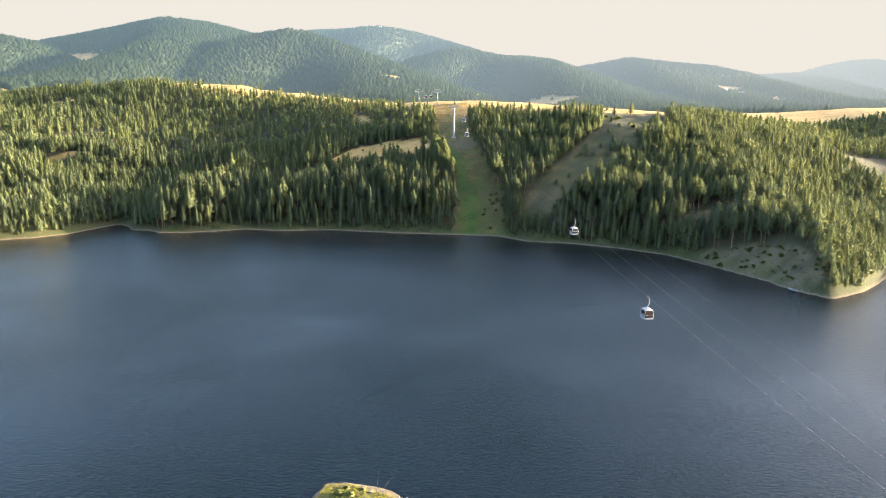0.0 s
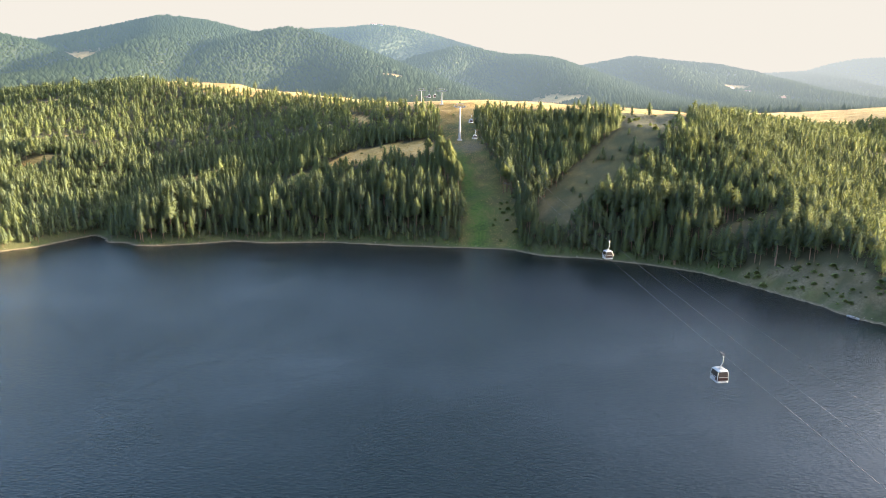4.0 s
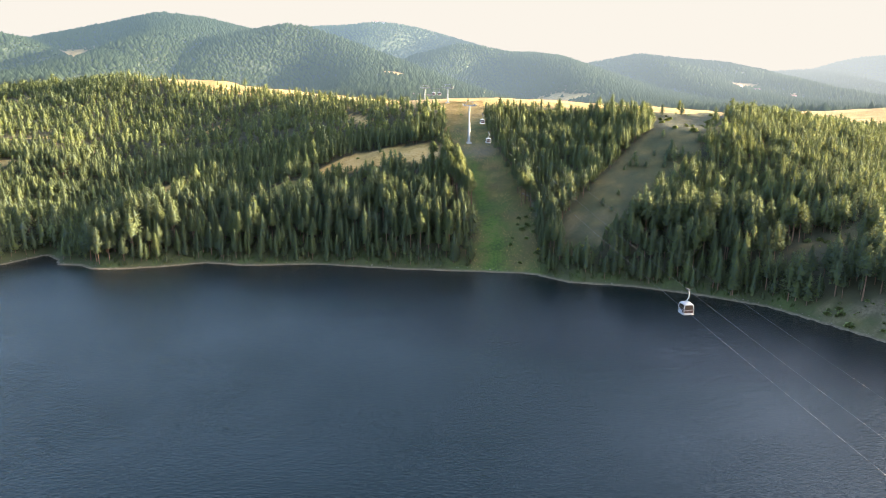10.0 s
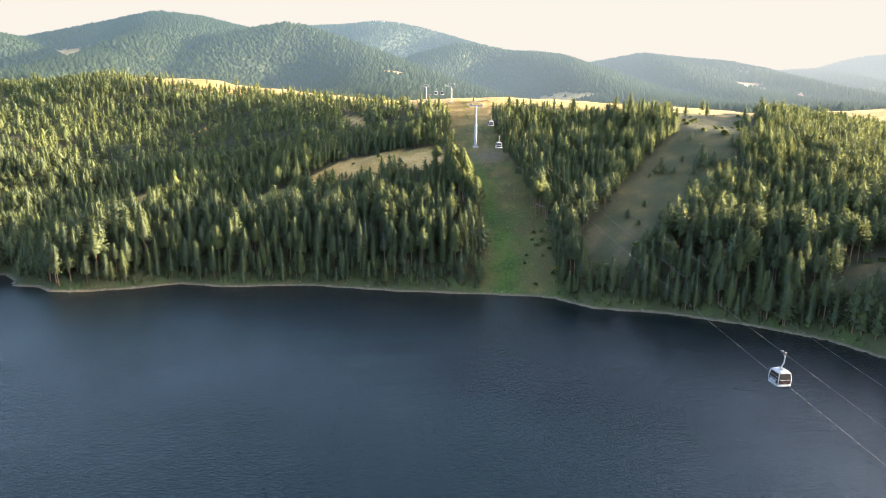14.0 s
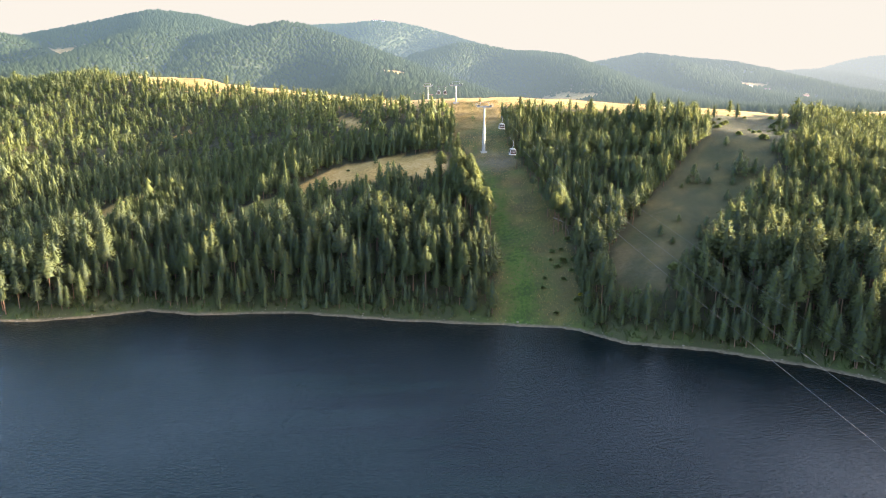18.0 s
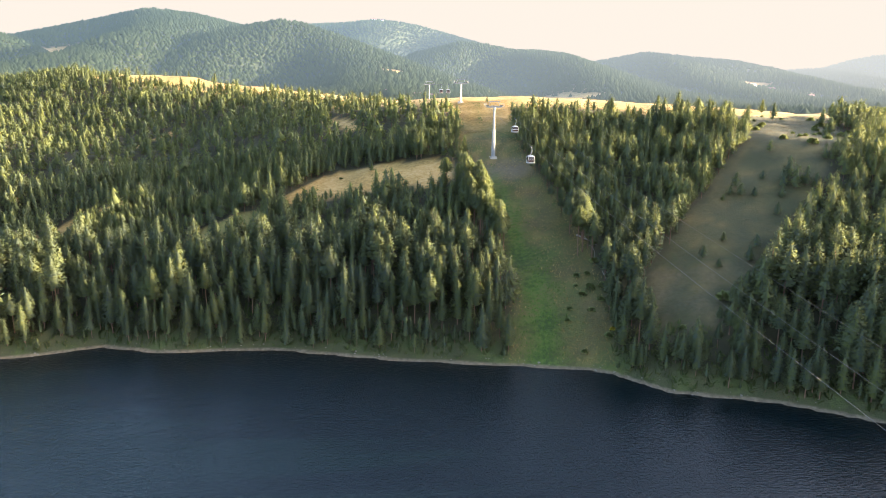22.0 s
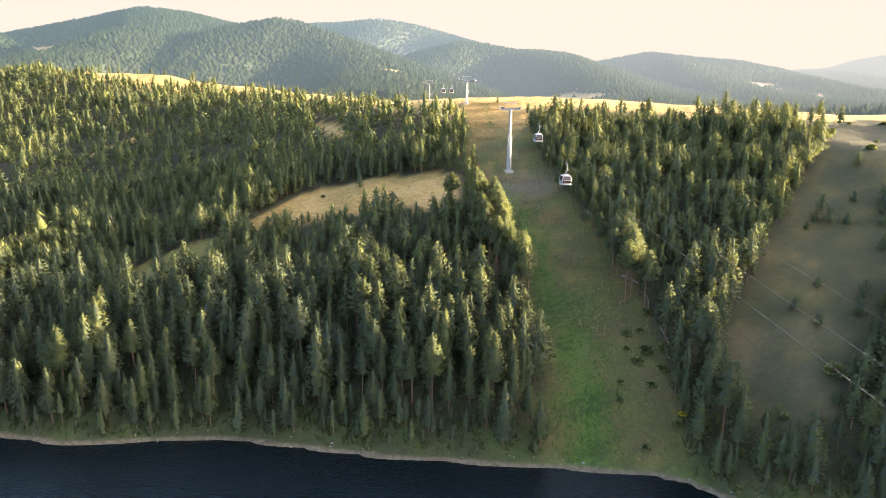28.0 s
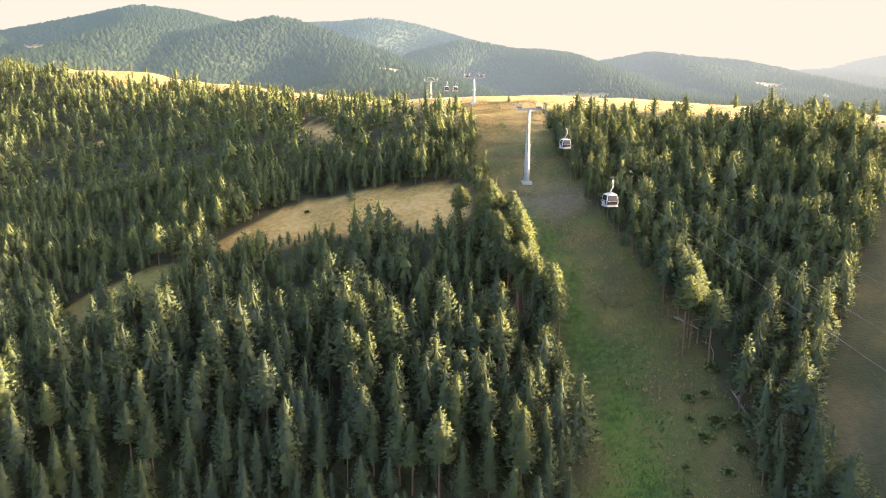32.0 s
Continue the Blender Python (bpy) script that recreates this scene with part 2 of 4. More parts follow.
# Openings in the forest.
LIFT_CUT = [(5, 318), (8, 342), (8, 360), (6, 378), (1, 402), (-3, 430), (-6, 462), (-12, 500), (20, 500), (19, 465), (19, 441), (23, 412), (28, 391), (33, 372), (35, 350), (33, 318)]
BENCH = [(-73, 407), (-71, 413), (-66, 421), (-60, 428), (-51, 434), (-31, 431), (-10, 425), (-8, 408), (-13, 401), (-28, 405), (-42, 406), (-55, 406), (-66, 405)]
STRIP = [(-103, 394), (-96, 398), (-84, 401), (-77, 404), (-76, 398), (-80, 387), (-86, 378), (-94, 378)]
GLADE_B = [(-181, 510), (-174, 522), (-161, 542), (-158, 540), (-170, 519), (-177, 508)]
GLADE_C = [(-70, 512), (-58, 496), (-51, 475), (-58, 476), (-68, 496)]
GULLY = [(118, 468), (160, 475), (150, 420), (128, 398), (112, 380), (102, 370), (84, 352), (64, 333), (55, 320), (42, 326), (45, 342), (54, 354), (73, 378), (88, 396), (102, 412)]
GLADE = [(-170, 412), (-160, 424), (-148, 430), (-139, 437), (-131, 424), (-142, 414), (-144, 400), (-160, 400)]
POINT_A = [(112, 297), (131, 309), (154, 313), (158, 307), (138, 299), (117, 290)]
POINT_B = [(114, 272), (120, 273), (133, 264), (146, 250), (147, 240), (144, 226), (136, 226), (116, 262)]
HIGH_A = [(-470, 625), (-437, 648), (-399, 670), (-370, 680), (-350, 640), (-395, 626)]
HIGH_B = [(-292, 478), (-270, 508), (-250, 518), (-250, 504), (-280, 474)]
HIGH_C = [(-264, 424), (-248, 440), (-240, 434), (-255, 420)]
PLATEAU = [(-14, 485), (-40, 508), (-92, 572), (-150, 622), (-203, 626), (-264, 660), (-334, 724), (-420, 760), (-600, 900), (900, 900), (520, 590), (420, 610), (310, 610), (240, 560), (185, 505), (168, 470), (150, 462), (100, 462), (60, 482), (22, 480)]
MEADOWS = [(-1140, 2090, 55), (-125, 1650, 34), (1120, 2540, 42), (1165, 2290, 28), (210, 1900, 130), (330, 1830, 60), (-196, 1890, 16), (-181, 1760, 12)]
APRONS = [0, 6, 5, 16, 6, 3, 30, 26, 22, 4, 9, 5, 9]   # young growth too low to hide the opening behind it, in metres
CLEARINGS = [LIFT_CUT, BENCH, GULLY, GLADE, POINT_A, POINT_B, HIGH_A, HIGH_B, HIGH_C, PLATEAU, STRIP, GLADE_B, GLADE_C]


def grow(steps_near, near, far, ratio):
    """Grid lines: even over the near stretch, then wider and wider to the far end."""
    lo, hi = near
    mid = list(np.arange(lo, hi + 0.1, steps_near))
    out, step = mid[-1], steps_near
    while out < far[1]:
        step *= ratio
        out += min(step, 45)
        mid.append(out)
    out, step = mid[0], steps_near
    while out > far[0]:
        step *= ratio
        out -= min(step, 60)
        mid.insert(0, out)
    return np.array(mid)


def mesh_from(name, verts, faces, materials, indices=None, smooth=False):
    """A mesh from arrays: verts (n, 3) and faces (m, 3 or 4)."""
    me = bpy.data.meshes.new(name)
    verts, faces = np.asarray(verts, np.float32), np.asarray(faces, np.int32)
    n, k = faces.shape
    me.vertices.add(len(verts))
    me.vertices.foreach_set("co", verts.ravel())
    me.loops.add(n * k)
    me.loops.foreach_set("vertex_index", faces.ravel())
    me.polygons.add(n)
    me.polygons.foreach_set("loop_start", np.arange(0, n * k, k, dtype=np.int32))
    for m in materials:
        me.materials.append(m)
    if indices is not None:
        me.polygons.foreach_set("material_index", np.asarray(indices, np.int32))
    if smooth:
        me.polygons.foreach_set("use_smooth", np.ones(n, bool))
    me.update(calc_edges=True)
    return me


gx, gy = grow(2.8, (-225, 185), (-2700, 2900), 1.06), grow(2.2, (215, 350), (-900, 4300), 1.025)
X, Y = np.meshgrid(gx, gy, indexing="ij")
xf, yf = X.ravel(), Y.ravel()
zf = height(xf, yf)
nx, ny = len(gx), len(gy)
idx = np.arange(nx * ny).reshape(nx, ny)
dry = np.zeros(len(xf))
for ring in CLEARINGS:
    dry = np.maximum(dry, within(xf, yf, ring))
dry = np.maximum(dry, ((yf > 700) & (yf < 1150)) * np.clip(0.5 + 1.4 * fbm(xf, yf, 300, 5.0), 0, 1))
for mx, my, mr in MEADOWS:
    dry = np.maximum(dry, np.clip(1.6 - np.hypot(xf - mx, yf - my) / mr, 0, 1))
stony = within(xf, yf, POINT_B) + 0.4 * (within(xf, yf, GULLY) & (yf < 348))
poor = within(xf, yf, GULLY) | within(xf, yf, POINT_A) | within(xf, yf, POINT_B)
dry = np.where(poor, np.where(xf > 111, 0.04, 0.05) + 0.2 * fbm(xf, yf, 22, 4.0), dry)
dry = np.where(within(xf, yf, LIFT_CUT), np.clip(0.24 + 0.40 * fbm(xf, yf, 13, 2.0) + np.clip((yf - 375) / 80, -0.2, 0.02) + np.clip((yf - 440) / 35, 0, 1), 0.15, 1), dry)
in_cut, streak = within(xf, yf, LIFT_CUT), np.interp(yf, [325, 345, 360, 375, 392, 420], [15, 15.5, 13.5, 12, 9.5, 5])
lush = in_cut * np.clip(1.25 + 0.5 * fbm(xf, yf, 19, 3.0) - np.abs(xf - streak) / np.interp(yf, [330, 390, 430], [8.0, 4.2, 2.5]) - np.clip((yf - 395) / 40, 0, 1), 0, 1)
lush = np.maximum(lush, in_cut * np.clip(0.38 + 0.5 * fbm(xf, yf, 31, 7.0) - np.clip((yf - 455) / 20, 0, 1), 0, 0.7))
lush = np.maximum(lush, in_cut * np.clip(2.2 * fbm(xf, yf, 17, 1.0) - 1.0, 0, 0.8) * (yf < 462))
lush = np.maximum(lush, np.where(within(xf, yf, GULLY), 0.12, np.where(zf < 5, 0.18 + 0.25 * (fbm(xf, yf, 21, 6.0) > 0.3), 0)))
lush = np.maximum(lush, 0.6 * within(xf, yf, STRIP))
lush = np.maximum(lush, (yf > 1150) * (0.06 - 0.06 * dry) * np.clip(1 + fbm(xf, yf, 330, 8.0), 0, 2))
lush = np.maximum(lush, np.where((zf < 2.2) & (inland(xf, yf, NEAR_SHORE, False) > 1.5), 0.45, 0))
dry = np.maximum(dry, 0.4 * (inland(xf, yf, NEAR_SHORE, False) > 1.0))
rim = (0.75 * np.clip(1.5 - np.hypot((xf - 14) / 10, (yf - 413) / 7) + 0.3 * fbm(xf, yf, 9, 2.0), 0, 1) * within(xf, yf, LIFT_CUT))
rim = np.maximum(rim, stony * np.clip(0.35 + 0.7 * fbm(xf, yf, 15, 5.0), 0, 0.9))
tint = np.stack([dry, np.clip(lush, 0, 1), rim, np.ones(len(xf))], 1).astype(np.float32)


def sheet(name, lo, hi, mat):
    """The part of the land between two grid rows, as one smooth sheet with its land cover."""
    some = idx[:, lo:hi + 1]
    loc = np.arange(some.size).reshape(some.shape)
    quads = np.stack([loc[:-1, :-1], loc[1:, :-1], loc[1:, 1:], loc[:-1, 1:]], -1).reshape(-1, 4)
    pick = some.ravel()
    me = mesh_from(name, np.stack([xf, yf, zf], 1)[pick], quads, [mat], smooth=True)
    me.attributes.new("cover", "FLOAT_COLOR", "POINT").data.foreach_set("color", tint[pick].ravel())
    return new(name, me)


seam = int(np.searchsorted(gy, 1150))
tagged(sheet("ground", 0, seam, GROUND), "hills of dry grass and forest floor round a lake", "ground", kind="structure")
# The haze on this sheet is emission in its material.
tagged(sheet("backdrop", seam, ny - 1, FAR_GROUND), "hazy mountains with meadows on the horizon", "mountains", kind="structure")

lake = mesh_from("water", [(-900, -900, 0), (900, -900, 0), (900, 420, 0), (-900, 420, 0)], [(0, 1, 2, 3)], [WATER])
tagged(new("water", lake), "dark blue rippled lake water below the wooded hills", "lake", kind="structure")


# The bright evening sky behind the mountains: a far, plain, curved backdrop.
HAZE_SKY, t, b = material("evening_sky", 1.0)
glow = node(t, "Emission", Color=(1.0, 0.95, 0.785, 1), Strength=0.128)
t.links.new(glow.outputs[0], t.nodes["Material Output"].inputs[0])
arc = np.radians(np.linspace(-52, 52, 53))
rim_x, rim_y = 4740 * np.sin(arc), 230 + 4740 * np.cos(arc)
low, high = np.stack([rim_x, rim_y, np.full(53, -60.0)], 1), np.stack([rim_x, rim_y, np.full(53, 900.0)], 1)
k = np.arange(52)
far_sky = mesh_from("backdrop_sky", np.concatenate([low, high]), np.stack([k, k + 1, k + 54, k + 53], 1), [HAZE_SKY], smooth=True)
tagged(new("backdrop_sky", far_sky), "pale cream evening sky above the mountains", "sky", kind="structure")


# ---- trees ----
UP = np.array([0.0, 0.0, 1.0])


def pine_arrays(rng, tiers, arms, tufts, bare, wide, tip, tuft, trunk_sides=3):
    """A conifer one metre high: crown triangles with their outward normals, and trunk triangles.
    The crown is tiers of drooping branch fans with needle tufts along their ends.
    bare: height of the lowest branches; wide: crown radius; tip: how pointed; tuft: length of a tuft."""
    v, f, nrm = [], [], []
    step = (0.97 - bare) / tiers

    def reach(u):
        return wide * min(1.0, 0.62 + 1.9 * u) * (1 - u) ** tip + 0.010

    def fan(root, left, end, right, out, side):
        k = len(v)
        v.extend([root, left, end, right])
        nrm.extend([0.5 * out + UP, 0.5 * out - 0.7 * side + 0.35 * UP, out + 0.25 * UP, 0.5 * out + 0.7 * side + 0.35 * UP])
        f.extend([(k, k + 1, k + 2), (k, k + 2, k + 3)])

    lumps = rng.uniform(0.7, 1.15, (tiers, 5))
    for i in range(tiers):
        turn, n = rng.uniform(0, 6.283), max(4, arms - int(3 * i / tiers))
        for j in range(n):
            u = np.clip((i + rng.uniform(-0.25, 0.45)) / tiers, 0, 0.985)
            a = turn + 6.283 * (j + rng.uniform(-0.25, 0.25)) / n
            far = reach(u) * lumps[i, j % 5] * rng.uniform(0.55, 0.92)
            out, side = np.array([math.cos(a), math.sin(a), 0]), np.array([-math.sin(a), math.cos(a), 0])
            z, w = bare + (0.97 - bare) * u, far * rng.uniform(0.36, 0.52)
            fan(UP * min(z + step * 1.5 + 0.12 * far, 0.975), out * far * 0.62 - side * w + UP * (z - 0.10 * far), out * far + UP * (z + rng.uniform(-0.12, 0.12) * far),
                out * far * 0.62 + side * w + UP * (z - 0.10 * far), out, side)
    share = np.array([reach(u) for u in np.linspace(0, 0.99, 40)]) + 0.012
    for u in (rng.choice(40, tufts, p=share / share.sum()) + rng.random(tufts)) / 40:
        a = rng.uniform(0, 6.283)
        out = np.array([math.cos(a), math.sin(a), 0])
        r = reach(u) * rng.uniform(0.2, 1.3) ** 0.5
        p = out * r + UP * (bare + (0.965 - bare) * u + rng.uniform(-0.4, 0.9) * step)
        way = out + UP * (rng.uniform(-0.15, 0.7) + 0.5 * u) + rng.normal(0, 0.3, 3)
        way /= np.linalg.norm(way)
        side = np.cross(way, UP + rng.normal(0, 0.5, 3))
        side /= np.linalg.norm(side) + 1e-9
        long = tuft * rng.uniform(0.6, 1.35) * (1.1 - 0.45 * u)
        k = len(v)
        v.extend([p + side * long * 0.42, p + way * long, p - side * long * 0.42])
        up = out * 0.8 + UP * (0.4 + 0.5 * u)
        nrm.extend([up + 0.35 * side, up + 0.5 * way, up - 0.35 * side])
        f.append((k, k + 1, k + 2))
    k = len(v)
    for q in range(3):
        v.append((0.014 * math.cos(2.094 * q), 0.014 * math.sin(2.094 * q), 0.945))
        nrm.append((math.cos(2.094 * q), math.sin(2.094 * q), 0.5))
    v.append((0, 0, 0.985))
    nrm.append((0, 0, 1))
    f.extend([(k, k + 1, k + 3), (k + 1, k + 2, k + 3), (k + 2, k, k + 3)])
    tv, tf, tn = [], [], []
    sides, rings = trunk_sides, (4 if trunk_sides > 3 else 2)
    lean = rng.uniform(-0.012, 0.012, 2)
    for i in range(rings):
        h = i / (rings - 1)
        rad = 0.0125 * (1 - 0.85 * h) + 0.001
        for k in range(sides):
            a = 6.283 * k / sides
            tv.append((math.cos(a) * rad + lean[0] * math.sin(h * 3), math.sin(a) * rad + lean[1] * math.sin(h * 3), h * 0.9))
            tn.append((math.cos(a), math.sin(a), 0.05))
    for i in range(rings - 1):
        for k in range(sides):
            p, q = i * sides + k, i * sides + (k + 1) % sides
            tf.extend([(p, q, q + sides), (p, q + sides, p + sides)])
    if trunk_sides > 3:
        for _ in range(10):
            z, a, r = rng.uniform(bare * 0.5, bare + 0.3), rng.uniform(0, 6.28), wide * rng.uniform(0.3, 0.75)
            k = len(tv)
            end = (math.cos(a) * r, math.sin(a) * r, z + rng.uniform(-0.02, 0.03))
            tv.extend([(0, 0, z), (0, 0, z + 0.006), end, (0.004, 0.004, z)])
            tn.extend([(0, 0, 1)] * 4)
            tf.extend([(k, k + 1, k + 2), (k + 1, k + 3, k + 2)])
    return np.array(v), face_out(v, f, nrm), np.array(tv), face_out(tv, tf, tn), np.array(nrm), np.array(tn)


def face_out(v, f, n):
    """Turns each triangle so that it faces the way its corners' normals do."""
    v, f, n = np.asarray(v, float), np.asarray(f), np.asarray(n, float)
    g = np.cross(v[f[:, 1]] - v[f[:, 0]], v[f[:, 2]] - v[f[:, 0]])
    wrong = (g * n[f].sum(1)).sum(1) < 0
    f = f.copy()
    f[wrong] = f[wrong][:, ::-1]
    return f


def soften(me, normals):
    """Needle clumps shade as a rounded crown, not as single flat facets."""
    n = np.asarray(normals, np.float32)
    me.polygons.foreach_set("use_smooth", np.ones(len(me.polygons), bool))
    me.normals_split_custom_set_from_vertices(n / np.linalg.norm(n, axis=1)[:, None])


SEEDS = np.random.default_rng(11)
KINDS = [(0.30, 0.160), (0.42, 0.155), (0.16, 0.175), (0.46, 0.165), (0.10, 0.185), (0.24, 0.150)]
ROUND = [(0.22, 0.23), (0.30, 0.22), (0.14, 0.25), (0.32, 0.26), (0.10, 0.26), (0.26, 0.21)]
FINE = [pine_arrays(SEEDS, 15, 8, 1150, b0, s0, 0.78, 0.031, 6) for b0, s0 in KINDS]
MIDDLE = [pine_arrays(SEEDS, 9, 6, 520, b0, s0, 0.78, 0.042, 6) for b0, s0 in KINDS + KINDS]
HIGH = [pine_arrays(SEEDS, 6, 6, 270, b0, s0 * 0.92, 0.55, 0.052) for b0, s0 in ROUND + ROUND]
SIDE = [pine_arrays(SEEDS, 5, 5, 130, b0 * 0.9, s0 * 0.98, 0.55, 0.066) for b0, s0 in ROUND]
PLAIN = [pine_arrays(SEEDS, 4, 5, 50, b0 * 0.9, s0 * 1.2, 0.55, 0.105) for b0, s0 in ROUND]
BARE = [pine_arrays(SEEDS, 8, 7, 900, b0, s0, 0.50, 0.034, 6) for b0, s0 in ((0.52, 0.16), (0.60, 0.15), (0.56, 0.175))]


def sites(seed, x0, x1, y0, y1, gap):
    """Uneven places on a jittered grid: x, y arrays."""
    rng = np.random.default_rng(seed)
    a, b = np.meshgrid(np.arange(x0, x1, gap), np.arange(y0, y1, gap * 0.9), indexing="ij")
    a = a + (np.arange(a.shape[1]) % 2)[None, :] * gap / 2
    a, b = a.ravel() + rng.uniform(-0.42, 0.42, a.size) * gap, b.ravel() + rng.uniform(-0.42, 0.42, a.size) * gap
    return a, b, rng


def forest_sites(seed, x0, x1, y0, y1, gap, margin=1.6):
    x, y, rng = sites(seed, x0, x1, y0, y1, gap)
    keep = (inland(x, y, FAR_SHORE, True) > margin) & (np.abs(x) < 0.72 * y + 14)
    low = np.zeros(len(x), bool)
    for ring, apron in zip(CLEARINGS, APRONS):
        keep &= ~within(x, y, ring)
        for part_of in (0.3, 0.6, 1.0):
            low |= within(x, y + apron * part_of, ring)
    x, y = x[keep], y[keep]
    return x, y, height(x, y), rng, np.where(low[keep], 0.44, 1.0)


def plant(name, x, y, z, tall, protos, materials, rng, wide=1.0):
    """One mesh of many trees, standing on the ground at the places given."""
    vs, fs, ms, ns, count = [], [], [], [], 0
    pick, turn = rng.integers(0, len(protos), len(x)), rng.uniform(0, 6.283, len(x))
    girth = tall * rng.uniform(0.78, 1.3, len(x)) * wide
    for k, (cv, cf, tv, tf, cn, tn) in enumerate(protos):
        s = np.flatnonzero(pick == k)
        v = np.concatenate([cv, tv])
        f = np.concatenate([cf, tf + len(cv)])
        c, sn = np.cos(turn[s])[:, None], np.sin(turn[s])[:, None]
        px = (v[:, 0] * c - v[:, 1] * sn) * girth[s][:, None] + x[s][:, None]
        py = (v[:, 0] * sn + v[:, 1] * c) * girth[s][:, None] + y[s][:, None]
        pz = v[:, 2] * tall[s][:, None] + z[s][:, None] - 0.2
        vs.append(np.stack([px, py, pz], -1).reshape(-1, 3))
        fs.append((f[None] + (np.arange(len(s)) * len(v))[:, None, None] + count).reshape(-1, 3))
        ms.append(np.tile(np.r_[np.zeros(len(cf)), np.ones(len(tf))], len(s)))
        n = np.concatenate([cn, tn])
        ns.append(np.stack([n[:, 0] * c - n[:, 1] * sn, n[:, 0] * sn + n[:, 1] * c, np.broadcast_to(n[:, 2], (len(s), len(n)))], -1).reshape(-1, 3))
        count += len(s) * len(v)
    me = mesh_from(name, np.concatenate(vs), np.concatenate(fs), materials, np.concatenate(ms))
    soften(me, np.concatenate(ns))
    return me


# Hillside forest: the trees by the shore stand singly, the rest are one body.
def on_high(x, y):
    """The upper slopes, where the pines are lower, rounder and closer together."""
    return (inland(x, y, FAR_SHORE, True) + 9 * fbm(x, y, 40, 2.0) > 42) | (np.abs(x + 5) > 150)


groups = []
for seed, gap, high in ((3, 3.95, False), (4, 2.95, True)):
    x0, y0, z0, rng, young = forest_sites(seed, -330, 260, 215, 455, gap)
    size = (rng.normal(12.6, 3.0, len(x0)) * (1 + 0.22 * fbm(x0, y0, 58, 7.0))).clip(4.5, 18.5) * young
    if high:
        size = (rng.normal(6.9, 1.9, len(x0)) * (1 + 0.2 * fbm(x0, y0, 58, 7.0)) + 3.2 * (rng.random(len(x0)) < 0.07)).clip(2.8, 12.5) * young * (1 + 0.15 * ((y0 > 430) & (x0 > 12) & (x0 < 112)))
    stay = (on_high(x0, y0) == high) & (~((x0 > -14) & (x0 < 5) & (y0 > 398) & (y0 < 434)) | (rng.random(len(x0)) < 0.35))
    stay &= (fbm(x0, y0, 44, 9.0) < 0.62) | (rng.random(len(x0)) < 0.45) | (y0 < 350)
    groups.append(np.stack([x0, y0, z0, size])[:, stay])
fx, fy, fz, tall = np.concatenate(groups, 1)
front = (inland(fx, fy, FAR_SHORE, True) < 14) & (fx > -125) & (fx < 105)
tree_makers = []
for k, (cv, cf, tv, tf, cn, tn) in enumerate(FINE + [HIGH[2], HIGH[4]] + BARE):
    crown = mesh_from("crown", cv, cf, [PINE])
    trunk = mesh_from("trunk", tv, tf, [BARK])
    soften(crown, cn)
    soften(trunk, tn)
    tree_makers.append((crown, trunk))


def pine_tree(x, y, z, h, turn, girth, k):
    top = new("pine_tree")
    top.matrix_basis = Matrix.LocRotScale((x, y, z - 0.2), Euler((0, 0, turn)), (h * girth, h * girth, h))
    for name, data in zip(("crown", "trunk"), tree_makers[k]):
        new(name, data).parent = top
    words = "tall slim green pine with bare lower trunk" if k < 6 and KINDS[k][0] > 0.28 else "dense green pine branched to the ground"
    return tagged(top, words + " by the lake", "tree", "pines along the shore")


for i in np.flatnonzero(front):
    edge = inland(fx[i:i + 1], fy[i:i + 1], FAR_SHORE, True)[0] < 7
    pine_tree(fx[i], fy[i], fz[i], tall[i] * (0.8 if edge else 1.0), rng.uniform(0, 6.28), rng.uniform(0.85, 1.2), int(rng.choice((2, 4, 5, 0))) if edge else int(rng.integers(0, 6)))
sx0, sy0, sz0, rng2, young = forest_sites(8, -125, 108, 285, 350, 2.9, 0.9)
pick = (inland(sx0, sy0, FAR_SHORE, True) < 6.5) & (rng2.random(len(sx0)) < 0.72)
tagged(new("young_pines", plant("young_pines", sx0[pick], sy0[pick], sz0[pick], 2.2 + 7 * rng2.random(pick.sum()) ** 1.5, HIGH, [PINE, BARK], rng2, 0.9)),
       "young bushy pines along the waterline", "trees", kind="stuff")
rest = ~front & (np.abs(fx + 5) < 150)
back = ~front & ~rest
upper = on_high(fx, fy)
for some, protos, words in ((rest & ~upper, MIDDLE, "dense slender pines on the lower slope above the lake"), (rest & upper, HIGH, "dense round-topped pines on the slopes beside the lift line"),
                            (back, SIDE, "dense pine forest on the side slopes of the hill")):
    tagged(new("hillside_forest", plant("hillside_forest", fx[some], fy[some], fz[some], tall[some], protos, [PINE, BARK], rng)), words, "forest", kind="stuff")
bx, by, bz, rng, young = forest_sites(5, -560, 420, 455, 760, 5.9)
tagged(new("upland_forest", plant("upland_forest", bx, by, bz, rng.normal(8.2, 1.7, len(bx)).clip(5, 14) * young * (1 - 0.3 * ((bx > 15) & (bx < 110))), PLAIN, [PINE, BARK], rng)),
       "pine forest on the upper slopes behind the ridge", "forest", kind="stuff")


def far_tree(rng):
    """A conifer seen from far off: one jagged cone."""
    v, f, n = [(0, 0, 1.0)], [], [(0, 0, 1)]
    for j in range(6):
        a, r = 6.283 * j / 6 + rng.uniform(-0.3, 0.3), 0.46 * rng.uniform(0.7, 1.2)
        v.append((math.cos(a) * r, math.sin(a) * r, rng.uniform(-0.08, 0.12)))
        n.append((math.cos(a), math.sin(a), 1.5))
        f.append((0, j + 1, (j + 1) % 6 + 1))
    return np.array(v), np.array(f), np.zeros((0, 3)), np.zeros((0, 3), int), np.array(n), np.zeros((0, 3))


CONES = [far_tree(SEEDS) for _ in range(5)]


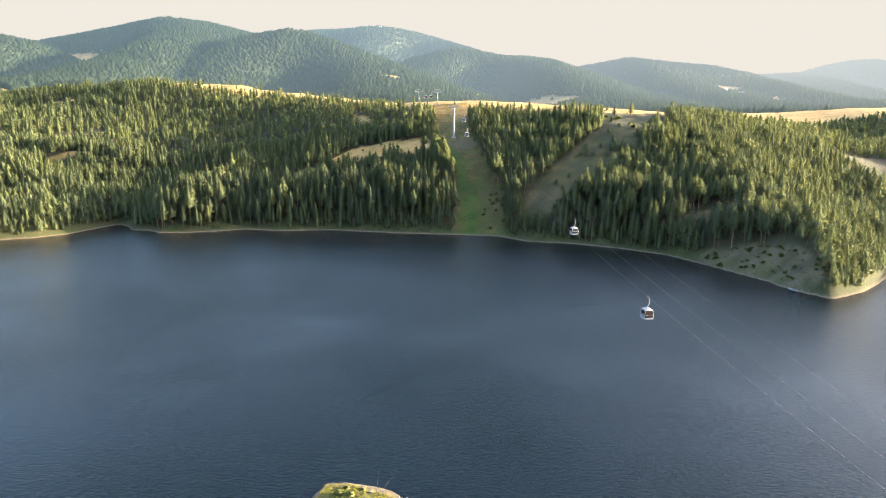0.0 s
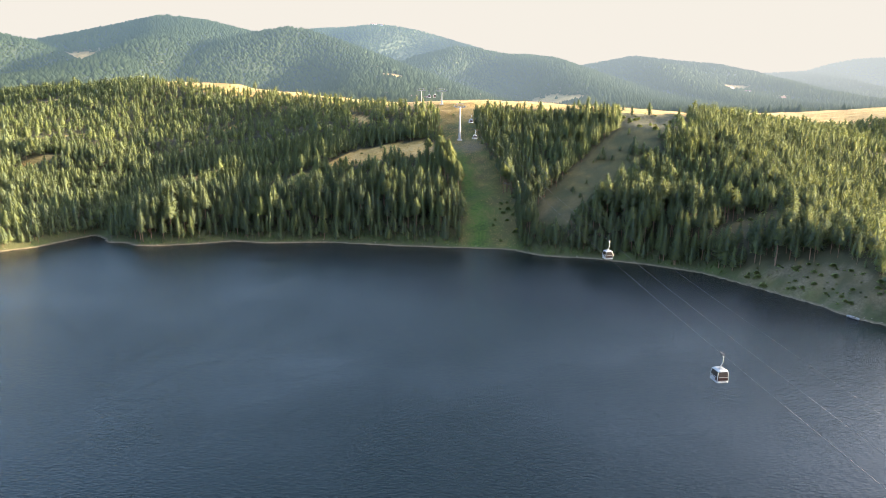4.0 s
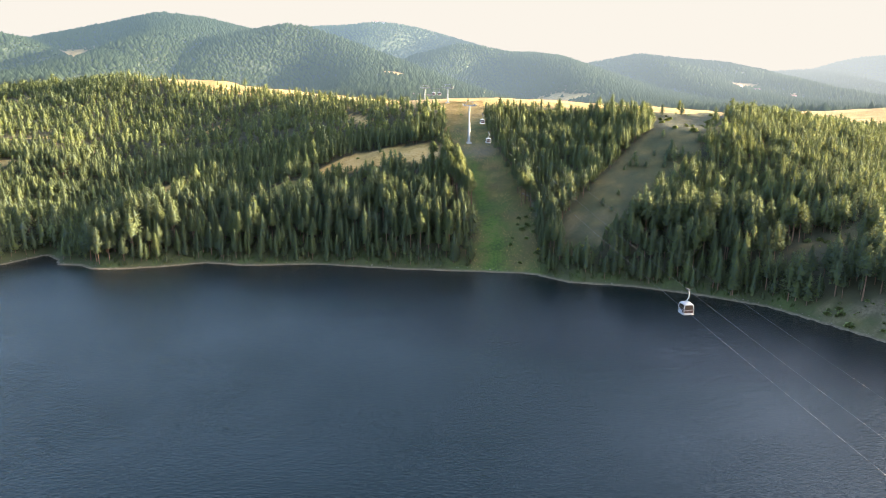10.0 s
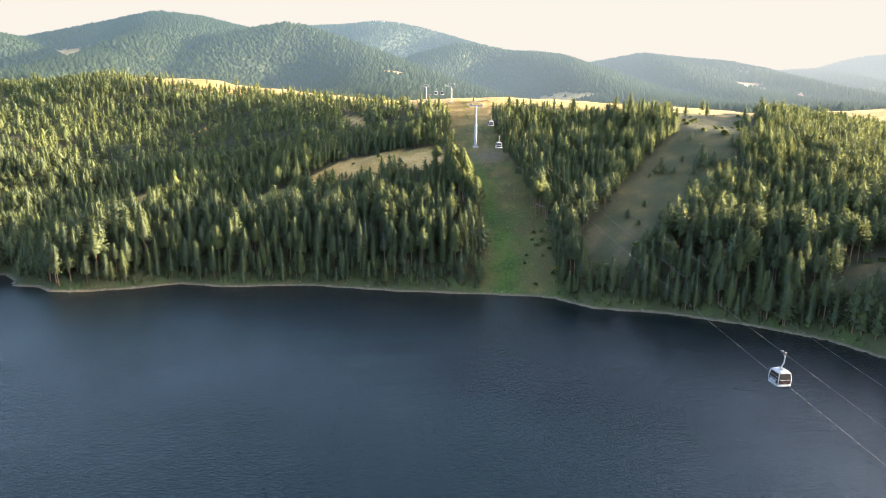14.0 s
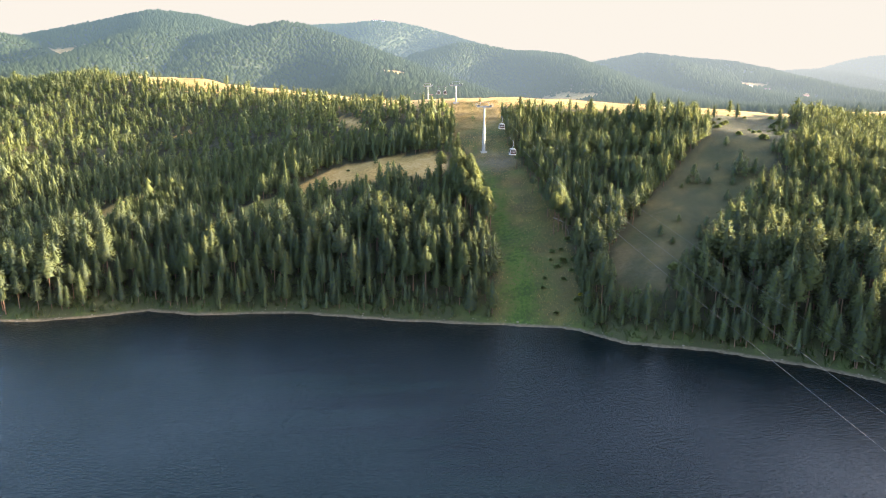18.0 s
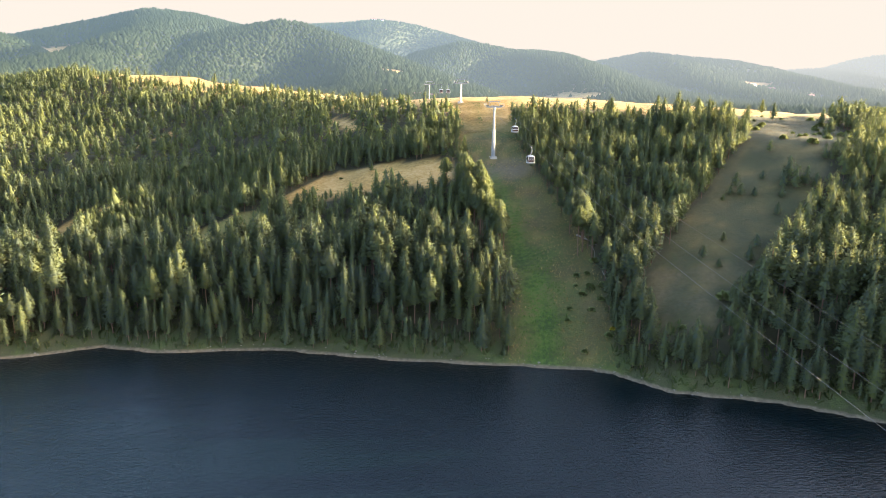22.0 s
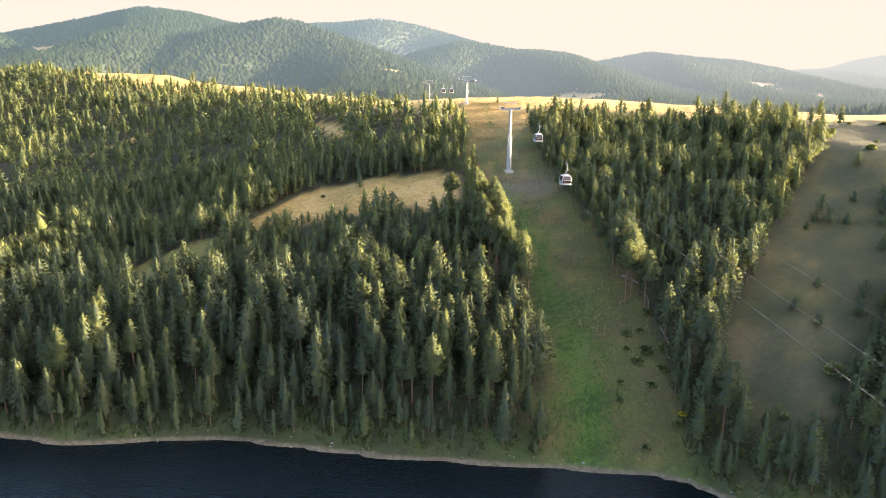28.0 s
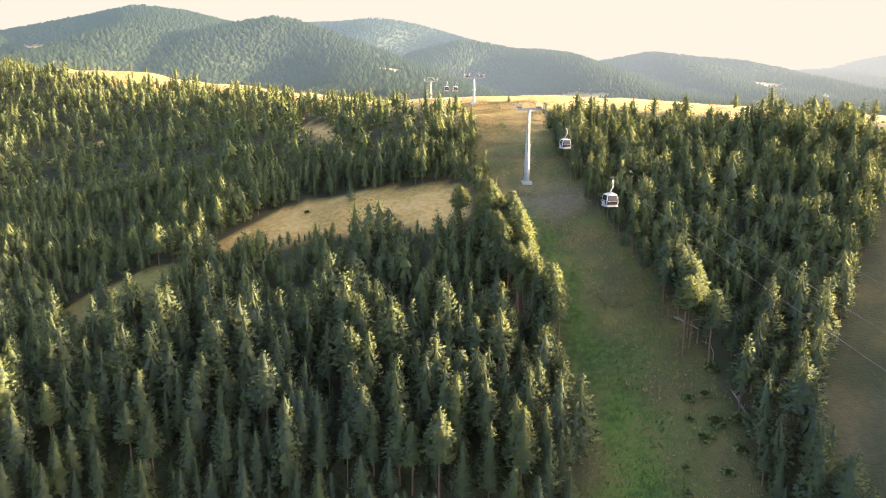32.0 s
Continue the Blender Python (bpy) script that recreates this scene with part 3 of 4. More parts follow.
def mountain_sites(seed, y0, y1, gap, bare):
    x, y, rng = sites(seed, -0.80 * y1 - 60, 0.80 * y1 + 60, y0, y1, gap)
    keep = np.abs(x) < 0.78 * y + 120
    for ring in CLEARINGS:
        keep &= ~within(x, y, ring)
    keep &= fbm(x, y, 300, 5.0) + 0.3 * fbm(x, y, 60, 1.0) < bare
    for mx, my, mr in MEADOWS:
        keep &= np.hypot(x - mx, y - my) > mr * (1 + 0.25 * fbm(x, y, 40, 1.0))
    x, y = x[keep], y[keep]
    return x, y, height(x, y), rng


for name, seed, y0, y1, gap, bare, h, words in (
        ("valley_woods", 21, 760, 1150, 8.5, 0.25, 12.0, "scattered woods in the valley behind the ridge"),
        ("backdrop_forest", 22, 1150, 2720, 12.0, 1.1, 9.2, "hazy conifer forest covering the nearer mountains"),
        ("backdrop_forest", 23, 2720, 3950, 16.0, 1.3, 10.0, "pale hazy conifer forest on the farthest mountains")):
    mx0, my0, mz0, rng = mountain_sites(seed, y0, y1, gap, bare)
    # These trees carry the haze emission of FAR_PINE.
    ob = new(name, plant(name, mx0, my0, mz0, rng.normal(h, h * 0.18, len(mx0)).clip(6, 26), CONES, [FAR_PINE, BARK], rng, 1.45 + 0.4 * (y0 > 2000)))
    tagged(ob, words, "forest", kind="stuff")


# ---- the cable car line ----
PANEL = plain("brown_panel", (0.055, 0.032, 0.028), 0.25)
def part(name, bm, mat, parent, label=""):
    me = bpy.data.meshes.new(name)
    bm.to_mesh(me)
    bm.free()
    me.materials.append(mat)
    ob = new(name, me)
    ob.parent = parent
    return tagged(ob, label)


def box(bm, cx, cy, cz, sx, sy, sz, turn=None):
    m = Matrix.Translation((cx, cy, cz)) @ (turn.to_4x4() if turn else Matrix()) @ Matrix.Diagonal((sx, sy, sz, 1))
    bmesh.ops.create_cube(bm, size=1, matrix=m)
    return bm


def tube(bm, a, b, r0, r1=None, sides=10):
    a, b = Vector(a), Vector(b)
    q = (b - a).to_track_quat("Z", "Y").to_matrix().to_4x4()
    bmesh.ops.create_cone(bm, cap_ends=True, segments=sides, radius1=r0, radius2=r1 if r1 is not None else r0, depth=(b - a).length, matrix=Matrix.Translation((a + b) / 2) @ q)
    return bm


LINE_TURN = math.atan(0.136)
TOWER = (8.2, 422.0)


def rope_at(u, side, top=64.2):
    """A place on a rope u metres downhill of the tower, aside of the line's middle."""
    return Vector((TOWER[0] + u * 0.136 + side, TOWER[1] - u, top - 0.175 * u + 0.00018 * u * u))


def lift_tower(x, y, z, tall, label, stout=1.0):
    """Tubular lift pylon: plinth, two shafts, crossarm, sheave trains, platforms, ladder and lifting frame."""
    top = new("lift_tower")
    top.matrix_basis = pose(x, y, z, 0, 0, -math.degrees(LINE_TURN) * -1)
    part("plinth", box(bmesh.new(), 0, 0, 0.1, 2.6, 2.6, 0.9), CONCRETE, top, "grey concrete footing")
    mid = tall * 0.52
    part("lower_shaft", tube(bmesh.new(), (0, 0, 0.4), (0, 0, mid), 0.82 * stout, 0.62 * stout, 20), STEEL, top)
    part("base_flange", tube(bmesh.new(), (0, 0, 0.5), (0, 0, 0.62), 1.05, 1.05, 20), STEEL, top)
    part("joint_flange", tube(bmesh.new(), (0, 0, mid - 0.08), (0, 0, mid + 0.08), 0.74, 0.74, 20), STEEL, top)
    part("upper_shaft", tube(bmesh.new(), (0, 0, mid), (0, 0, tall - 0.6), 0.50 * stout, 0.42 * stout, 18), STEEL, top)
    bm = box(bmesh.new(), 0, 0, tall - 0.5, 6.0, 0.5, 0.55)
    box(bm, 0, 0, tall - 0.15, 2.4, 0.42, 0.22)
    part("crossarm", bm, STEEL, top, "grey steel crossarm")
    for s in (-1, 1):
        train = part("sheave_train", box(bmesh.new(), s * 2.6, 0, tall - 0.05, 0.16, 4.6, 0.3), DARK_STEEL, top, "dark row of rope wheels")
        for k in range(8):
            yy = -2.1 + 0.6 * k
            part("sheave", tube(bmesh.new(), (s * 2.6 - 0.09, yy, tall + 0.02), (s * 2.6 + 0.09, yy, tall + 0.02), 0.26, 0.26, 14), DARK_STEEL, train)
        walk_b = box(bmesh.new(), s * 3.25, 0, tall - 0.35, 0.6, 4.4, 0.06)
        for yy in (-2.1, -0.7, 0.7, 2.1):
            tube(walk_b, (s * 3.5, yy, tall - 0.35), (s * 3.5, yy, tall + 0.75), 0.035, sides=6)
        for zz in (0.2, 0.75):
            tube(walk_b, (s * 3.5, -2.1, tall + zz), (s * 3.5, 2.1, tall + zz), 0.03, sides=6)
        part("catwalk", walk_b, STEEL, top)
    bm = bmesh.new()
    for s in (-1, 1):
        tube(bm, (s * 2.3, 0, tall - 0.3), (s * 1.5, 0, tall + 1.5), 0.09, sides=8)
    tube(bm, (-2.3, 0, tall + 1.5), (2.3, 0, tall + 1.5), 0.11, sides=8)
    part("lifting_frame", bm, STEEL, top)
    bm = bmesh.new()
    for s in (-0.22, 0.22):
        tube(bm, (s, -0.98, 0.8), (s, -0.66, tall - 0.8), 0.035, sides=6)
    for k in range(int(tall / 0.6) - 2):
        h = 1.2 + 0.6 * k
        tube(bm, (-0.22, -0.96 + 0.3 * h / tall, h), (0.22, -0.96 + 0.3 * h / tall, h), 0.025, sides=5)
    part("ladder", bm, STEEL, top)
    bm = box(bmesh.new(), 0, -0.9, mid * 0.98, 1.3, 0.7, 0.06)
    for s in (-0.6, 0.6):
        tube(bm, (s, -1.2, mid * 0.98), (s, -1.2, mid * 0.98 + 0.9), 0.03, sides=6)
    part("rest_platform", bm, STEEL, top)
    return tagged(top, label, "lift tower", "lift towers")


lift_tower(*TOWER, ground_at(*TOWER) - 0.1, 64.5 - ground_at(*TOWER), "grey tubular steel lift tower on a concrete footing")
T2 = (-3.0, 495.0)
T2_TOP = 74.3
lift_tower(*T2, ground_at(*T2) - 0.1, T2_TOP - ground_at(*T2), "short grey steel lift tower on the dry ridge meadow", 0.62)


FAR_TOWERS = [(-21.5, 620.0), (-49.0, 760.0), (-90.0, 1000.0)]
FAR_TOPS = [ground_at(*q) + 14 for q in FAR_TOWERS]
for q in FAR_TOWERS:
    lift_tower(*q, ground_at(*q) - 0.1, 14.0, "distant grey steel lift tower behind the ridge", 0.55)


def haul_rope(name, points, radius, label):
    bm = bmesh.new()
    ring = []
    for k, p in enumerate(points):
        a = (points[min(k + 1, len(points) - 1)] - points[max(k - 1, 0)]).normalized()
        s = a.cross(Vector((0, 0, 1))).normalized()
        up = s.cross(a)
        ring.append([bm.verts.new(p + radius * (math.cos(q) * s + math.sin(q) * up)) for q in (0.0, 1.257, 2.513, 3.770, 5.027)])
    for r0, r1 in zip(ring, ring[1:]):
        for j in range(5):
            bm.faces.new((r0[j], r0[(j + 1) % 5], r1[(j + 1) % 5], r1[j]))
    me = bpy.data.meshes.new(name)
    bm.to_mesh(me)
    bm.free()
    me.materials.append(ROPE)
    return tagged(new(name, me), label, "cable", "lift cables")


for side, top, r, words in ((-2.6, 64.2, 0.020, "steel haul rope of the lift above the lake"), (2.6, 64.2, 0.020, "steel haul rope of the lift above the lake"),
                            (6.0, 66.6, 0.015, "thin steel signal cable beside the haul ropes")):
    pts = [rope_at(float(u), side, top) for u in range(0, 640, 8)]
    h2 = T2_TOP + (top - 64.2)
    back = [Vector((T2[0] + side * 0.99, T2[1], h2)).lerp(pts[0], k / 6) - Vector((0, 0, 0.7 * math.sin(math.pi * k / 6))) for k in range(6)]
    over = []
    stops = [Vector((x + side, y, FAR_TOPS[k] + top - 64.2)) for k, (x, y) in enumerate(FAR_TOWERS)][::-1] + [back[0]]
    for a, c2 in zip(stops, stops[1:]):
        over += [a.lerp(c2, k / 8) - Vector((0, 0, 1.0 * math.sin(math.pi * k / 8))) for k in range(8)]
    haul_rope("haul_rope" if top < 65.5 else "signal_cable", over + back + pts, r, words)


def rounded_ring(bm, w, d, z, corner=0.32, per=4):
    vs = []
    for cx, cy, a0 in ((w - corner, d - corner, 0), (corner - w, d - corner, 90), (corner - w, corner - d, 180), (w - corner, corner - d, 270)):
        for k in range(per):
            a = radians(a0 + 90 * k / (per - 1))
            vs.append(bm.verts.new((cx + corner * math.cos(a), cy + corner * math.sin(a), z)))
    return vs


def loft(levels, close=True):
    bm = bmesh.new()
    rings = [rounded_ring(bm, w, d, z) for w, d, z in levels]
    n = len(rings[0])
    for a, b in zip(rings, rings[1:]):
        for k in range(n):
            bm.faces.new((a[k], a[(k + 1) % n], b[(k + 1) % n], b[k]))
    if close:
        bm.faces.new(list(reversed(rings[0])))
        bm.faces.new(rings[-1])
    return bm


def gondola_cabin():
    """A ten-seat cabin; its origin is the rope it hangs from."""
    top = new("gondola_cabin")
    f = -4.75                                   # cabin floor under the rope
    part("lower_shell", loft([(0.78, 0.86, f), (0.98, 1.06, f + 0.12), (1.06, 1.14, f + 0.42)]), WHITE, top, "white lower shell")
    part("lower_panel", loft([(1.055, 1.135, f + 0.42), (1.08, 1.17, f + 1.0)]), PANEL, top, "dark brown lower panel")
    part("bumper", loft([(1.07, 1.16, f + 0.02), (1.12, 1.21, f + 0.07), (1.12, 1.21, f + 0.17), (1.07, 1.16, f + 0.22)]), WHITE, top)
    glass = part("glazing", loft([(1.078, 1.168, f + 1.0), (0.92, 1.02, f + 1.95)]), GLASS, top, "dark tinted window band")
    part("roof", loft([(0.93, 1.03, f + 1.93), (0.90, 1.0, f + 2.05), (0.70, 0.8, f + 2.18)]), WHITE, top, "white roof")
    for sx in (-1, 1):
        for sy in (-1, 1):
            bm = tube(bmesh.new(), (sx * 0.97, sy * 1.05, f + 0.4), (sx * 1.0, sy * 1.08, f + 1.0), 0.075, sides=8)
            tube(bm, (sx * 1.0, sy * 1.08, f + 1.0), (sx * 0.85, sy * 0.94, f + 1.98), 0.075, sides=8)
            part("corner_post", bm, WHITE, top)
    for s in (-1, 1):
        bm = box(bmesh.new(), s * 1.075, 0, f + 1.02, 0.03, 1.7, 0.08)
        part("window_rail", bm, GREY_PAINT, top)
        part("ski_rack", box(bmesh.new(), s * 1.12, 0, f + 0.62, 0.10, 1.2, 0.42), GREY_PAINT, top, "grey outer rack")
        bm = box(bmesh.new(), 0, s * 1.165, f + 1.02, 1.6, 0.03, 0.08)
        part("window_rail", bm, GREY_PAINT, top)
    for s in (-0.35, 0.35):
        part("seat", box(bmesh.new(), 0, s * 1.9, f + 0.62, 1.5, 0.4, 0.1), GREY_PAINT, top)
    bm = tube(bmesh.new(), (0, 0, f + 2.1), (0, 0, f + 2.6), 0.09)
    tube(bm, (0, 0, f + 2.6), (0.32, 0, f + 3.2), 0.085)
    tube(bm, (0.32, 0, f + 3.2), (0.32, 0, f + 4.2), 0.085)
    tube(bm, (0.32, 0, f + 4.2), (0.0, 0, -0.1), 0.085)
    part("hanger", bm, STEEL, top, "bent steel hanger arm")
    bm = box(bmesh.new(), 0, 0, f + 2.3, 1.1, 0.14, 0.12)
    box(bm, 0, 0, f + 2.3, 0.14, 1.2, 0.12)
    part("suspension_frame", bm, STEEL, top)
    bm = box(bmesh.new(), 0.02, 0, 0.0, 0.28, 0.85, 0.26)
    for s in (-0.36, 0.36):
        tube(bm, (-0.16, s, 0.12), (0.2, s, 0.12), 0.13, sides=10)
    part("rope_grip", bm, DARK_STEEL, top, "dark rope grip with rollers")
    return tagged(top, "white gondola cabin with dark tinted windows on a rope", "gondola", "gondola cabins")


first = gondola_cabin()
first.matrix_basis = Matrix.Translation(rope_at(22.6, 2.6)) @ pose(0, 0, 0, 0, 0, math.degrees(LINE_TURN))
for u, side in ((63.5, -2.6), (228.0, 2.6), (291.0, -2.6)):
    copy_thing(first, Matrix.Translation(rope_at(u, side)) @ pose(0, 0, 0, 0, 0, math.degrees(LINE_TURN)))
for k, side in ((0.40, -2.6), (0.46, 2.6)):
    a, c2 = Vector((T2[0] + side, T2[1], T2_TOP)), Vector((FAR_TOWERS[0][0] + side, FAR_TOWERS[0][1], FAR_TOPS[0]))
    copy_thing(first, Matrix.Translation(a.lerp(c2, k) - Vector((0, 0, 1.0 * math.sin(math.pi * k)))) @ pose(0, 0, 0, 0, 0, 9.5))


# ---- clearings: grass, shrubs, stones, dead wood ----
def tuft_mesh(name, x, y, size, material_of, rng, blades=5):
    """Clumps of leaning blades on the ground, in one mesh."""
    n = len(x)
    a = rng.uniform(0, 6.283, (n, blades))
    lean = rng.uniform(0.5, 1.0, (n, blades)) * size[:, None]
    tall = rng.uniform(0.2, 0.5, (n, blades)) * size[:, None]
    wide = 0.22 * size[:, None]
    cx, cy = x[:, None] + 0.3 * size[:, None] * np.cos(a * 1.7), y[:, None] + 0.3 * size[:, None] * np.sin(a * 1.7)
    ex, ey = cx + lean * np.cos(a), cy + lean * np.sin(a)
    base_z = height(cx.ravel(), cy.ravel()).reshape(a.shape) - 0.06
    end_z = height(ex.ravel(), ey.ravel()).reshape(a.shape) + tall
    p0 = np.stack([cx - wide * np.sin(a), cy + wide * np.cos(a), base_z], -1)
    p1 = np.stack([cx + wide * np.sin(a), cy - wide * np.cos(a), base_z], -1)
    p2 = np.stack([ex, ey, end_z], -1)
    v = np.stack([p0, p1, p2], 2).reshape(-1, 3)
    f = np.arange(len(v)).reshape(-1, 3)
    away = np.stack([0.3 * np.cos(a), 0.3 * np.sin(a), np.ones_like(a)], -1)
    n = np.repeat(away.reshape(-1, 3), 3, axis=0)
    me = mesh_from(name, v, face_out(v, f, n), [material_of])
    soften(me, n)
    return me


def herb(name, stops):
    m, t, b = material(name, 0.9)
    b.inputs["Specular IOR Level"].default_value = 0.1
    geo = t.nodes.new("ShaderNodeNewGeometry")
    f = mix(t, 0.5, geo.outputs["Random Per Island"], noise_at(t, 0.12, 3.0))
    c = ramp(t, f, stops)
    t.links.new(c, b.inputs["Base Color"])
    thin, both = node(t, "BsdfTranslucent"), node(t, "MixShader", Fac=0.12)
    t.links.new(c, thin.inputs[0])
    t.links.new(b.outputs[0], both.inputs[1])
    t.links.new(thin.outputs[0], both.inputs[2])
    t.links.new(both.outputs[0], t.nodes["Material Output"].inputs[0])
    return m


LUSH = herb("lush_grass", [(0.25, (0.036, 0.082, 0.012)), (0.5, (0.062, 0.125, 0.018)), (0.75, (0.115, 0.130, 0.035))])
STRAW = herb("dry_grass", [(0.25, (0.17, 0.13, 0.045)), (0.5, (0.25, 0.18, 0.065)), (0.75, (0.40, 0.29, 0.12))])
HEATH = herb("brown_heath", [(0.25, (0.065, 0.052, 0.018)), (0.5, (0.09, 0.070, 0.025)), (0.75, (0.13, 0.098, 0.036))])
SHRUB = needles("shrub_leaves", (0.17, 0.22, 0.10), (0.26, 0.29, 0.11))
BLOOM, bt, bb = material("yellow_bloom", 0.8)
bt.links.new(ramp(bt, noise_at(bt, 2.0), [(0.3, (0.35, 0.30, 0.02)), (0.7, (0.70, 0.58, 0.02))]), bb.inputs["Base Color"])

gx0, gy0, rng = sites(31, -12, 40, 318, 498, 0.8)
keep = within(gx0, gy0, LIFT_CUT) & (inland(gx0, gy0, FAR_SHORE, True) > 1.2)
green = 1.0 + 0.5 * fbm(gx0, gy0, 19, 3.0) - np.abs(gx0 - np.interp(gy0, [325, 345, 360, 375, 392, 420], [15, 15.5, 13.5, 12, 9.5, 5])) / np.interp(gy0, [330, 390, 430], [8.0, 4.2, 2.5]) - np.clip((gy0 - 395) / 40, 0, 1) + rng.normal(0, 0.25, len(gx0)) > 0
for name, pick, mat, words in (("clearing_grass", keep & green, LUSH, "lush green grass and herbs under the lift line"),
                               ("clearing_grass", keep & ~green, STRAW, "dry straw-coloured grass at the clearing's edges")):
    x0, y0 = gx0[pick], gy0[pick]
    tagged(new(name, tuft_mesh(name, x0, y0, rng.uniform(0.25, 0.65, len(x0)), mat, rng)), words, "grass", kind="stuff")
for seed, ring, gap, words in ((32, BENCH, 1.0, "dry golden grass on a hillside meadow"), (33, GULLY, 1.15, "dry brownish grass in an open gully"),
                               (34, GLADE, 1.3, "dry grass in a small forest glade"), (37, STRIP, 1.2, "dry grass on a narrow strip between pines"), (35, POINT_B, 1.4, "dry grass on the bare lakeside point")):
    xs0, ys0 = zip(*ring)
    x0, y0, rng = sites(seed, min(xs0), max(xs0), min(ys0), max(ys0), gap)
    pick = within(x0, y0, ring) & (inland(x0, y0, FAR_SHORE, True) > 1.5)
    x0, y0 = x0[pick], y0[pick]
    tagged(new("meadow_grass", tuft_mesh("meadow_grass", x0, y0, rng.uniform(0.16, 0.4, len(x0)), HEATH if ring in (GULLY, POINT_B) else STRAW, rng, 4)), words, "grass", kind="stuff")


ux, uy, rng = sites(36, -150, 112, 270, 352, 1.5)
du = inland(ux, uy, FAR_SHORE, True)
pick = (du > 1.0) & (du < 16) & ~within(ux, uy, LIFT_CUT) & (rng.random(len(ux)) < 0.75)
ux, uy = ux[pick], uy[pick]
tagged(new("undergrowth", tuft_mesh("undergrowth", ux, uy, rng.uniform(0.7, 1.8, len(ux)), herb("undergrowth", [(0.25, (0.05, 0.075, 0.022)), (0.5, (0.08, 0.105, 0.03)), (0.75, (0.12, 0.115, 0.045))]), rng, 6)),
       "low green undergrowth beneath the shore pines", "undergrowth", kind="stuff")


def bush_arrays(rng, clumps):
    v, f, n = [], [], []
    for _ in range(clumps):
        d = rng.normal(0, 1, 3)
        d[2] = abs(d[2]) * 0.9
        d /= np.linalg.norm(d)
        p = d * rng.uniform(0.45, 0.95) * np.array([1, 1, 0.85])
        s = np.cross(d, rng.normal(0, 1, 3))
        s /= np.linalg.norm(s)
        k, w = len(v), rng.uniform(0.12, 0.22)
        v.extend([p - d * 0.15, p + s * w, p + d * rng.uniform(0.18, 0.34), p - s * w])
        up = d + np.array([0, 0, 0.7])
        n.extend([up, up + 0.3 * s, up, up - 0.3 * s])
        f.extend([(k, k + 1, k + 2), (k, k + 2, k + 3)])
    return np.array(v), face_out(v, f, n), np.array(n)


def bush_mesh(seed, mat):
    v, f, n = bush_arrays(np.random.default_rng(seed), 220)
    me = mesh_from("leaves", v, f, [mat])
    soften(me, n)
    return me


BUSHES = [bush_mesh(s, SHRUB) for s in (1, 2, 3)]
STEMS = bpy.data.meshes.new("stems")
bm = bmesh.new()
for k in range(5):
    tube(bm, (0, 0, -0.1), (0.5 * math.cos(1.3 * k), 0.5 * math.sin(1.3 * k), 0.6), 0.05, 0.02, 5)
bm.to_mesh(STEMS)
bm.free()
STEMS.materials.append(BARK)


def shrub(x, y, r, k, label, leaves=None, group="shrubs in the clearings"):
    top = new("shrub")
    top.matrix_basis = Matrix.LocRotScale((x, y, ground_at(x, y)), Euler((0, 0, k * 1.1)), (r, r, r * 1.05))
    new("leaves", leaves or BUSHES[k % 3]).parent = top
    new("stems", STEMS).parent = top
    return tagged(top, label, "shrub", group)


rng = np.random.default_rng(41)
xs0, ys0, _ = sites(42, 40, 160, 322, 470, 8.5)
pick = within(xs0, ys0, GULLY) & ((xs0 > 104) | (ys0 < 345)) & (rng.random(len(xs0)) < 0.45)
for k, (x, y) in enumerate(zip(xs0[pick], ys0[pick])):
    shrub(x, y, 0.9 + 1.4 * rng.random() ** 2, k, "rounded dark green shrub in the dry grassy gully")
for k, (x, y, r) in enumerate([(33, 330, 1.3), (36, 338, 1.6), (28, 350.5, 1.2), (34, 356, 1.4), (28.5, 343.5, 1.3), (31, 346, 1.5), (23, 335.5, 0.9), (24, 339, 0.8), (30, 338, 1.1), (26, 327, 1.0), (35, 346, 1.7), (31, 351, 0.9), (27, 347, 0.8), (33, 341, 1.2)]):
    shrub(x, y, r, k, "low leafy shrub at the edge of the lift clearing")
for k, (x, y, r) in enumerate([(-84, 386, 1.1), (-80, 391, 0.8), (-76, 397, 1.2), (-30, 412, 0.9), (-52, 424, 0.9), (-140, 408, 1.2), (-148, 400, 1.0), (-136, 420, 1.3)]):
    shrub(x, y, r, k, "small shrub in the dry meadow grass")
for k, (x, y, r) in enumerate([(120, 262, 1.6), (131, 262, 1.3), (139, 250, 1.2), (150, 243, 1.8), (136, 240, 1.0), (146, 232, 1.4), (127, 254, 1.1)]):
    shrub(x, y, r, k, "low scrub on the bare lakeside slope")
rng = np.random.default_rng(43)
xs0, ys0, _ = sites(44, 108, 165, 220, 318, 2.6)
pick = (within(xs0, ys0, POINT_B) & (rng.random(len(xs0)) < 0.6)) | (within(xs0, ys0, POINT_A) & (rng.random(len(xs0)) < 0.3))
pick &= inland(xs0, ys0, FAR_SHORE, True) > 2.2
for k, (x, y) in enumerate(zip(xs0[pick], ys0[pick])):
    shrub(x, y, 0.35 + 1.1 * rng.random() ** 2, k, "low grey-green scrub on the stony lakeside slope", None, "lakeside scrub")
shrub(34.4, 331.5, 0.9, 1, "shrub covered in bright yellow blossom", bush_mesh(9, BLOOM), "yellow shrubs")


def single_pine(x, y, h, girth, k, label, group):
    t = pine_tree(x, y, ground_at(x, y), h, x * 0.7 % 6.28, girth, k)
    return tagged(t, label, "tree", group)


